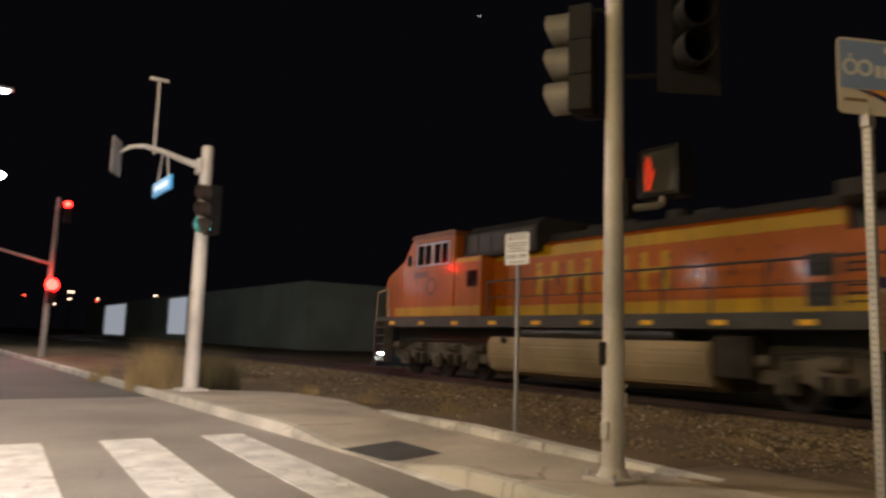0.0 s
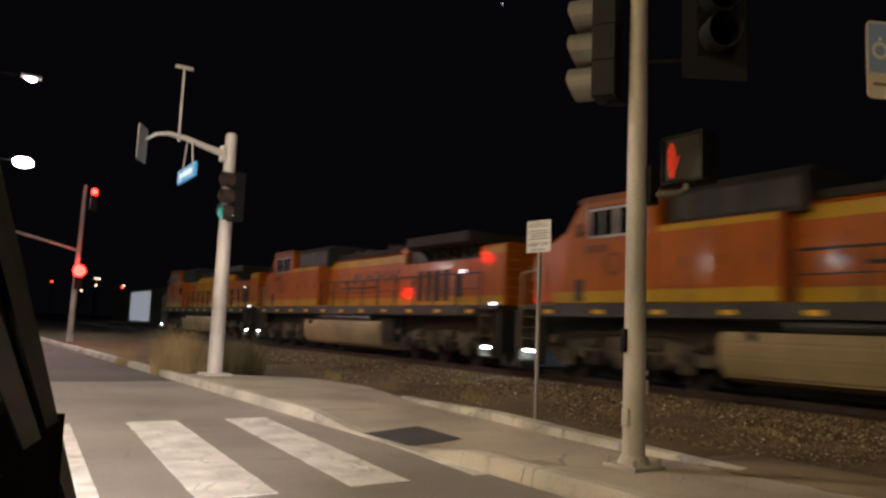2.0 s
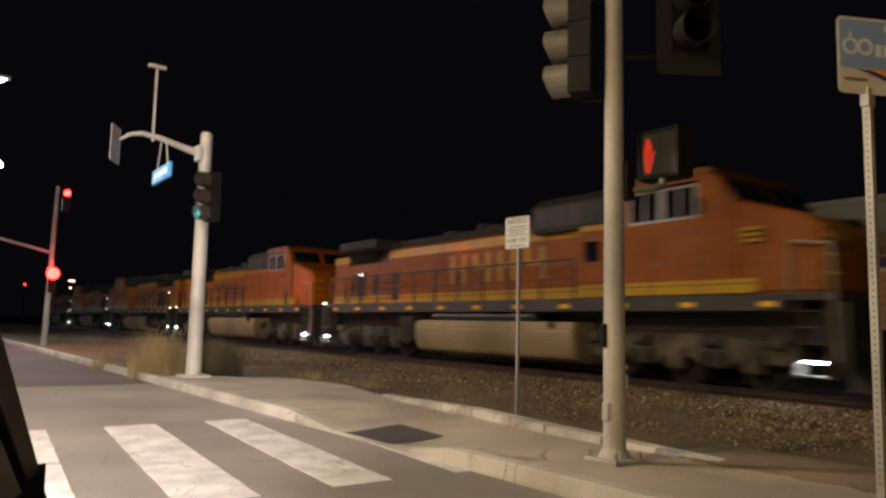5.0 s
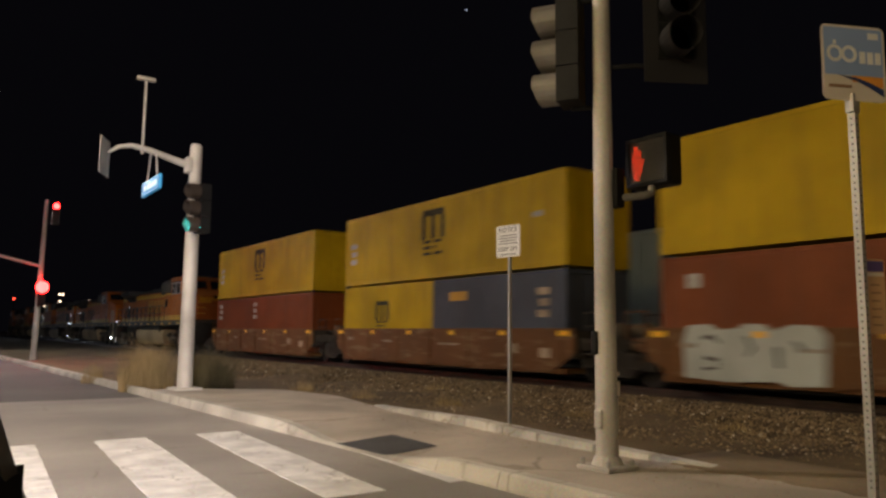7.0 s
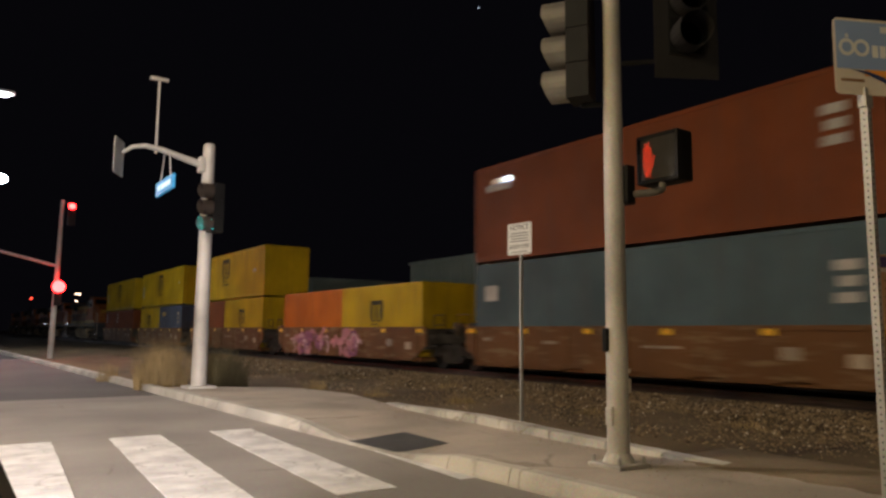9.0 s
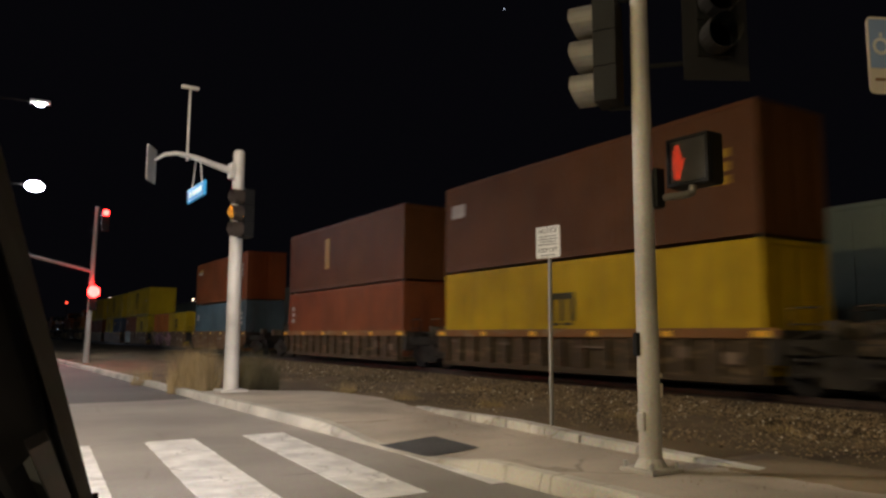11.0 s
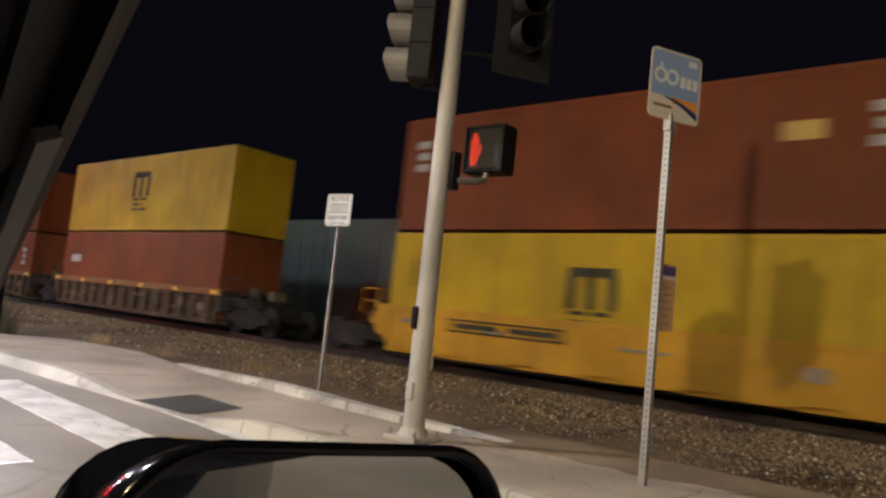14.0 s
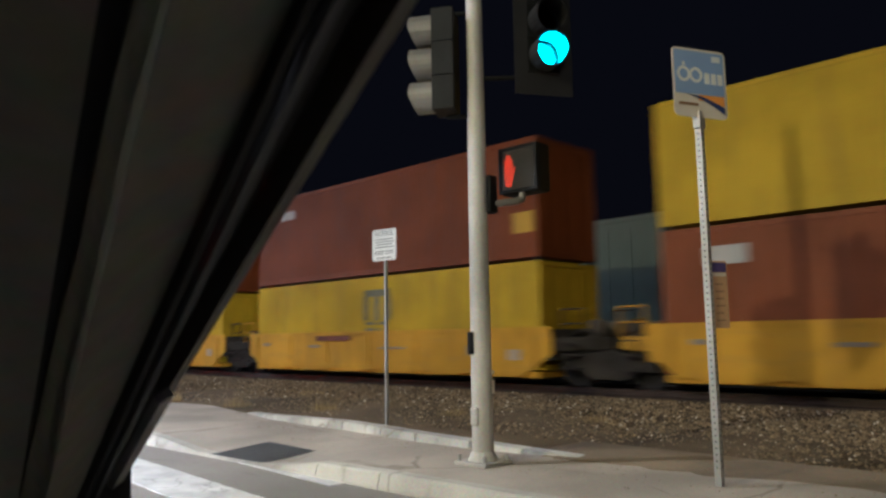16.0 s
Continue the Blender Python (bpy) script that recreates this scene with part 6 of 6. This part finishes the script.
warehouse("warehouse", "lower grey metal warehouse with lit doorways along the tracks", BUILDING, 30, 48, 66.6, 190, 6.45, ((112, 9.5, 1.0, 6.3), (157, 19, 0.4, 6.2)))


def distant_lamp(x, y, z, mat, label):
    root = thing("distant_lamp", label, "street lamp", "distant lamps")
    bm = B()
    rod(bm, (x, y, -0.02), (x, y, z), 0.12, 0.07, 8)
    part("pole", bm, DARK_POLE, root)
    bm = B()
    bmesh.ops.create_icosphere(bm, subdivisions=2, radius=0.3, matrix=Matrix.Translation((x, y, z)))
    part("globe", bm, mat, root, "small glowing globe")


FAR_WARM = material("distant_warm_glow", (1, 0.9, 0.8), 0.4, 0, 0, emit=(1, 0.72, 0.5), strength=5)
FAR_RED = material("distant_red_glow", (1, 0.2, 0.1), 0.4, 0, 0, emit=(1, 0.06, 0.03), strength=5)
rnd_far = random.Random(31)
for k in range(16):
    a = radians(5.0 + 8.5 * rnd_far.random())
    d = rnd_far.uniform(230, 290)
    distant_lamp(d * math.sin(a), d * math.cos(a), rnd_far.uniform(8.5, 12.5), FAR_WARM if k % 4 else FAR_RED, "far-off lamp glowing warm in the dark" if k % 4 else "far-off lamp glowing red in the dark")


# ---- the car from whose side window the street is seen ----
TRIM = material("pillar_trim_cloth", (0.25, 0.235, 0.2), 0.95, 0, 0.2, 6.0, 0.3, 0.1, fine=90)
RUBBER = material("black_window_rubber", (0.012, 0.012, 0.013), 0.55, 0, 0.2, 8.0, 0.2)
RUBBER_GREY = material("worn_grey_rubber", (0.07, 0.072, 0.075), 0.5, 0, 0.2, 8.0, 0.2)
STRIP = material("tan_frame_strip", (0.15, 0.135, 0.11), 0.5, 0.1, 0.2, 8.0, 0.2)
CAR_PAINT = material("dark_car_paint", (0.014, 0.016, 0.026), 0.18, 0.1, 0.1, 2.0, 0.05)
MIRROR_SHELL = material("gloss_black_shell", (0.006, 0.006, 0.008), 0.12, 0, 0, gloss=0.5)
MIRROR = material("mirror_glass", (0.7, 0.71, 0.74), 0.03, 1.0, 0)
HEADLAMP = material("lit_headlamp", (0.9, 0.9, 0.9), 0.3, 0, 0, emit=(1, 0.95, 0.88), strength=12)


def edge(z, line):
    """A point at height z on a line given by its places at z = 1.2 and z = 1.7."""
    (x1, y1), (x2, y2) = line
    f = (z - 1.2) / 0.5
    return Vector((x1 + (x2 - x1) * f, y1 + (y2 - y1) * f, z))


OUTER = ((0.106, 0.590), (-0.118, -0.476))
INNER = ((-0.004, 0.434), (-0.205, -0.363))


def spread(f, y):
    """Fractions across the pillar, with a door frame that stays narrow towards the roof."""
    u = min(1.0, max(0.0, (0.66 - y) / 1.3))
    k = 0.385 * (1 - 0.42 * u)
    return f / 0.385 * k if f <= 0.385 else k + (f - 0.385) / 0.615 * (1 - k)


def band(bm, f0, f1, lift0, lift1, thick, ya=0.66, yb=-0.64, n=16):
    """A strip along the pillar between the fractions f0 and f1 from its outer to its inner edge, standing off its plane by lift0 and lift1."""
    rings = []
    for i in range(n + 1):
        y = ya + (yb - ya) * i / n
        o = edge(1.2 + 0.5 * (y - OUTER[0][1]) / (OUTER[1][1] - OUTER[0][1]), OUTER)
        q = edge(1.2 + 0.5 * (y - INNER[0][1]) / (INNER[1][1] - INNER[0][1]), INNER)
        along = (edge(1.2, OUTER) - edge(1.7, OUTER)).normalized()
        nrm = along.cross(q - o).normalized()
        if nrm.z < 0:
            nrm = -nrm
        a, b = o.lerp(q, spread(f0, y)) + nrm * lift0, o.lerp(q, spread(f1, y)) + nrm * lift1
        rings.append([bm.verts.new(p) for p in (a, b, b + nrm * thick, a + nrm * thick)])
    for r, s in zip(rings, rings[1:]):
        for i in range(4):
            j = (i + 1) % 4
            bm.faces.new((r[i], r[j], s[j], s[i]))
    bm.faces.new(rings[0])
    bm.faces.new(rings[-1][::-1])
    return bm


def own_car():
    root = thing("car", "dark car with an open side window at the stop line", "car")
    part("frame_strip", band(B(), 0.0, 0.06, 0.0, 0.0, 0.03), STRIP, root, "tan window frame strip")
    part("window_channel", band(B(), 0.06, 0.1, 0.012, 0.012, 0.03), RUBBER, root)
    # door frame in two lengths, with a narrow quarter opening between them
    part("door_frame", band(B(), 0.1, 0.3, 0.006, 0.0, 0.035, 0.66, 0.352, 5), RUBBER, root, "black door frame")
    part("door_frame", band(B(), 0.1, 0.3, 0.006, 0.0, 0.035, 0.268, -0.64, 12), RUBBER, root, "black door frame")
    part("quarter_bar", band(B(), 0.22, 0.3, 0.002, 0.0, 0.035, 0.352, 0.268, 3), RUBBER, root)
    part("weather_seal", band(B(), 0.3, 0.335, -0.006, -0.006, 0.03), RUBBER_GREY, root, "grey rubber weather seal")
    part("weather_seal", band(B(), 0.345, 0.385, -0.004, -0.004, 0.03), RUBBER, root)
    part("pillar_trim", band(B(), 0.385, 0.64, 0.0, -0.006, 0.04), TRIM, root, "dim beige cloth pillar trim")
    part("pillar_groove", band(B(), 0.64, 0.74, 0.008, 0.008, 0.03), RUBBER, root)
    part("pillar_trim", band(B(), 0.74, 1.0, -0.004, 0.008, 0.008), TRIM, root, "dim beige cloth pillar trim")
    # pale plate stands in for the lit road seen through the quarter opening
    part("frame_patch", band(B(), 0.11, 0.19, -0.006, -0.006, 0.004, 0.34, 0.24, 4), GALV, root, "pale plate imitating the lit road seen through the opening")
    part("frame_patch", band(B(), 0.12, 0.26, 0.001, -0.004, 0.004, 0.0, -0.25, 5), STRIP, root, "tan panel in the door frame")
    # mirror foot and door below the window
    c = Vector((0.057, 0.356, 1.31))
    bm = B()
    prism(bm, [(c.y - 0.004, c.z + 0.005), (0.62, 1.192), (0.66, 0.98), (0.30, 0.98), (0.345, 1.24)], "x", 0.02, 0.058)
    part("mirror_foot", bm, RUBBER, root, "black triangular mirror foot")
    bm = B()
    prism(bm, [(0.02, 0.3), (0.13, 0.35), (0.15, 0.7), (0.09, 1.02), (0.0, 1.02)], "y", -0.75, 0.7)
    part("door", bm, CAR_PAINT, root)
    # door mirror: a rounded shell that falls away forward, with the glass set in its rim
    def outline(y, k, drop, inset=0.0):
        cx, cz, hw, hh, r = 0.268, 1.141 - drop, 0.145 * k - inset, 0.1 * k - inset, 0.062 * k - inset * 0.8
        pts = []
        for qx, qz, a0 in ((1, 1, 0), (-1, 1, 90), (-1, -1, 180), (1, -1, 270)):
            for m in range(8):
                a = radians(a0 + 90 * m / 7)
                x = cx + qx * (hw - r) + r * math.cos(a)
                pts.append((x, y - 0.1 * (x - cx), cz + qz * (hh - r) + r * math.sin(a) - 0.06 * (x - cx)))
        return pts
    bm = B()
    rings = [[bm.verts.new(p) for p in outline(*a)] for a in ((0.378, 1, 0, 0.009), (0.370, 1, 0, 0.006), (0.370, 1, 0, 0.002), (0.374, 1, 0, 0), (0.41, 0.97, 0.008, 0), (0.45, 0.86, 0.028, 0), (0.48, 0.68, 0.045, 0), (0.5, 0.4, 0.06, 0))]
    for a, b in zip(rings, rings[1:]):
        for k in range(len(a)):
            m = (k + 1) % len(a)
            bm.faces.new((a[k], a[m], b[m], b[k]))
    bm.faces.new(rings[-1])
    shell = part("door_mirror", bm, MIRROR_SHELL, root, "glossy dark door mirror housing")
    for f in shell.data.polygons:
        f.use_smooth = True
    bm = B()
    bm.faces.new([bm.verts.new((x, y + 0.042 - 0.28 * (x - 0.268), z)) for x, y, z in outline(0.377, 0.93, 0.0, 0.004)])
    ext = bmesh.ops.extrude_face_region(bm, geom=list(bm.faces))
    for v in ext["geom"]:
        if isinstance(v, bmesh.types.BMVert):
            v.co.y += 0.003
    part("mirror_glass", bm, MIRROR, shell)
    bm = B()
    box(bm, 0.07, 0.16, 0.39, 0.45, 1.1, 1.15, 0.01)
    part("mirror_arm", bm, RUBBER, shell)
    # bonnet, roof, far side: plain closing forms
    bm = B()
    prism(bm, [(0.66, 1.0), (0.7, 0.98), (1.5, 0.92), (1.9, 0.82), (2.0, 0.6), (2.0, 0.25), (0.7, 0.25), (0.66, 0.4)], "x", -1.62, 0.05)
    bmesh.ops.bevel(bm, geom=list(bm.edges), offset=0.04, segments=3, affect="EDGES")
    part("bonnet", bm, CAR_PAINT, root)
    bm = B()
    prism(bm, [(-0.7, 1.80), (-2.4, 1.76), (-2.4, 1.72), (-0.7, 1.76)], "x", -1.42, -0.2)
    part("roof", bm, CAR_PAINT, root)
    # pillars and rails that carry the roof
    for name, a, b in (("windscreen_pillar", (-1.56, 0.62, 1.02), (-1.38, -0.66, 1.77)), ("roof_rail", (-1.38, -0.66, 1.77), (-1.4, -2.38, 1.74)), ("roof_rail", (-0.2, -0.68, 1.765), (-0.2, -2.38, 1.74)),
                       ("rear_pillar", (-1.4, -2.38, 1.74), (-1.6, -2.9, 1.0)), ("rear_pillar", (-0.2, -2.38, 1.74), (-0.02, -2.9, 1.0)), ("middle_pillar", (-1.4, -1.0, 1.75), (-1.62, -0.95, 0.9)), ("windscreen_header", (-1.38, -0.66, 1.77), (-0.2, -0.68, 1.77))):
        bm = B()
        rod(bm, a, b, 0.04, seg=10)
        part(name, bm, CAR_PAINT, root)
    bm = B()
    prism(bm, [(-2.6, 0.3), (-3.1, 0.35), (-3.15, 0.75), (-2.95, 1.02), (-2.6, 1.02)], "x", -1.62, 0.04)
    bmesh.ops.bevel(bm, geom=list(bm.edges), offset=0.04, segments=3, affect="EDGES")
    part("tailgate", bm, CAR_PAINT, root)
    for x in (-1.1, -0.4):
        bm = B()
        box(bm, x - 0.25, x + 0.25, -1.15, -0.6, 0.38, 0.58, 0.06)
        prism(bm, [(-1.0, 0.5), (-1.15, 1.15), (-1.28, 1.15), (-1.18, 0.5)], "x", x - 0.23, x + 0.23)
        part("seat", bm, RUBBER, root, "dark cloth seat")
    bm = B()
    prism(bm, [(-0.75, 0.3), (-2.6, 0.3), (-2.6, 1.0), (-2.3, 1.7), (-0.85, 1.7), (-0.75, 1.0)], "x", -0.02, 0.06)
    part("rear_door", bm, CAR_PAINT, root)
    bm = B()
    prism(bm, [(0.7, 0.3), (-2.6, 0.3), (-2.6, 1.0), (0.7, 1.0)], "x", -1.66, -1.6)
    part("far_door", bm, CAR_PAINT, root)
    bm = B()
    box(bm, -1.55, -0.02, -2.6, 0.66, 0.25, 0.35)
    part("car_floor", bm, RUBBER, root)
    bm = B()
    prism(bm, [(0.64, 0.4), (0.64, 0.98), (0.25, 0.93), (0.2, 0.6), (0.35, 0.4)], "x", -1.58, 0.0)
    part("dashboard", bm, RUBBER, root, "dark grey dashboard")
    for x in (-0.05, -1.5):
        for y in (1.35, -1.6):
            bm = B()
            rod(bm, (x - 0.1, y, 0.33), (x + 0.12, y, 0.33), 0.33, seg=28)
            w = part("wheel", bm, RUBBER, root)
            bm = B()
            rod(bm, (x + 0.1, y, 0.33), (x + 0.13, y, 0.33), 0.21, seg=20)
            part("rim", bm, GALV, w)
    for x in (-0.25, -1.35):
        bm = B()
        box(bm, x - 0.13, x + 0.13, 1.955, 1.97, 0.64, 0.76, 0.005)
        part("headlamp", bm, HEADLAMP, root, "lit headlamp")


own_car()


def far_car(x, y, colour, warm):
    root = thing("car", "distant car with lit lamps on the road", "car", "distant cars")
    bm = B()
    prism(bm, [(y, 0.3), (y, 0.85), (y + 0.9, 1.0), (y + 1.5, 1.45), (y + 3.2, 1.45), (y + 4.2, 0.95), (y + 4.4, 0.3)], "x", x - 0.85, x + 0.85)
    bmesh.ops.bevel(bm, geom=list(bm.edges), offset=0.08, segments=2, affect="EDGES")
    part("body", bm, CAR_PAINT, root)
    for sx in (-0.62, 0.62):
        bm = B()
        bmesh.ops.create_icosphere(bm, subdivisions=2, radius=0.13, matrix=Matrix.Translation((x + sx, y - 0.02, 0.72)))
        part("lamp", bm, colour, root, warm)
        for dy in (0.8, 3.5):
            bm = B()
            rod(bm, (x + sx - 0.1, y + dy, 0.32), (x + sx + 0.1, y + dy, 0.32), 0.32, seg=14)
            part("wheel", bm, RUBBER, root)


far_car(-2.6, 90, LAMP_WHITE, "glaring white headlamp")
far_car(0.9, 125, LAMP_WHITE, "glaring white headlamp")
far_car(-0.9, 150, material("tail_lamp_red", (0.4, 0.01, 0.01), 0.4, 0, 0, emit=(1, 0.04, 0.02), strength=10), "lit red tail lamp")


# ---- motion ----
def travelled(t):
    """How far the train has run by t."""
    return float(np.interp(t, [0, 9, 11.3, 16], [0, 169.2, 212.9, 304.1]))


def motions():
    times = [0, 1.5, 3, 4.5, 6, 7.5, 9, 10.2, 11.3, 12.5, 13.7, 14.9, 16]
    for root, y, z, *turn in MOVING:
        walk(root, [(t, pose(TRACK_X, y + travelled(t), RAIL_Z + z, 0, 0, turn[0] if turn else 0)) for t in times])
    for bulb, states in SIGNAL_BULBS:
        walk(bulb, [(s[0], pose(0, 0, s[1])) for s in states])


motions()
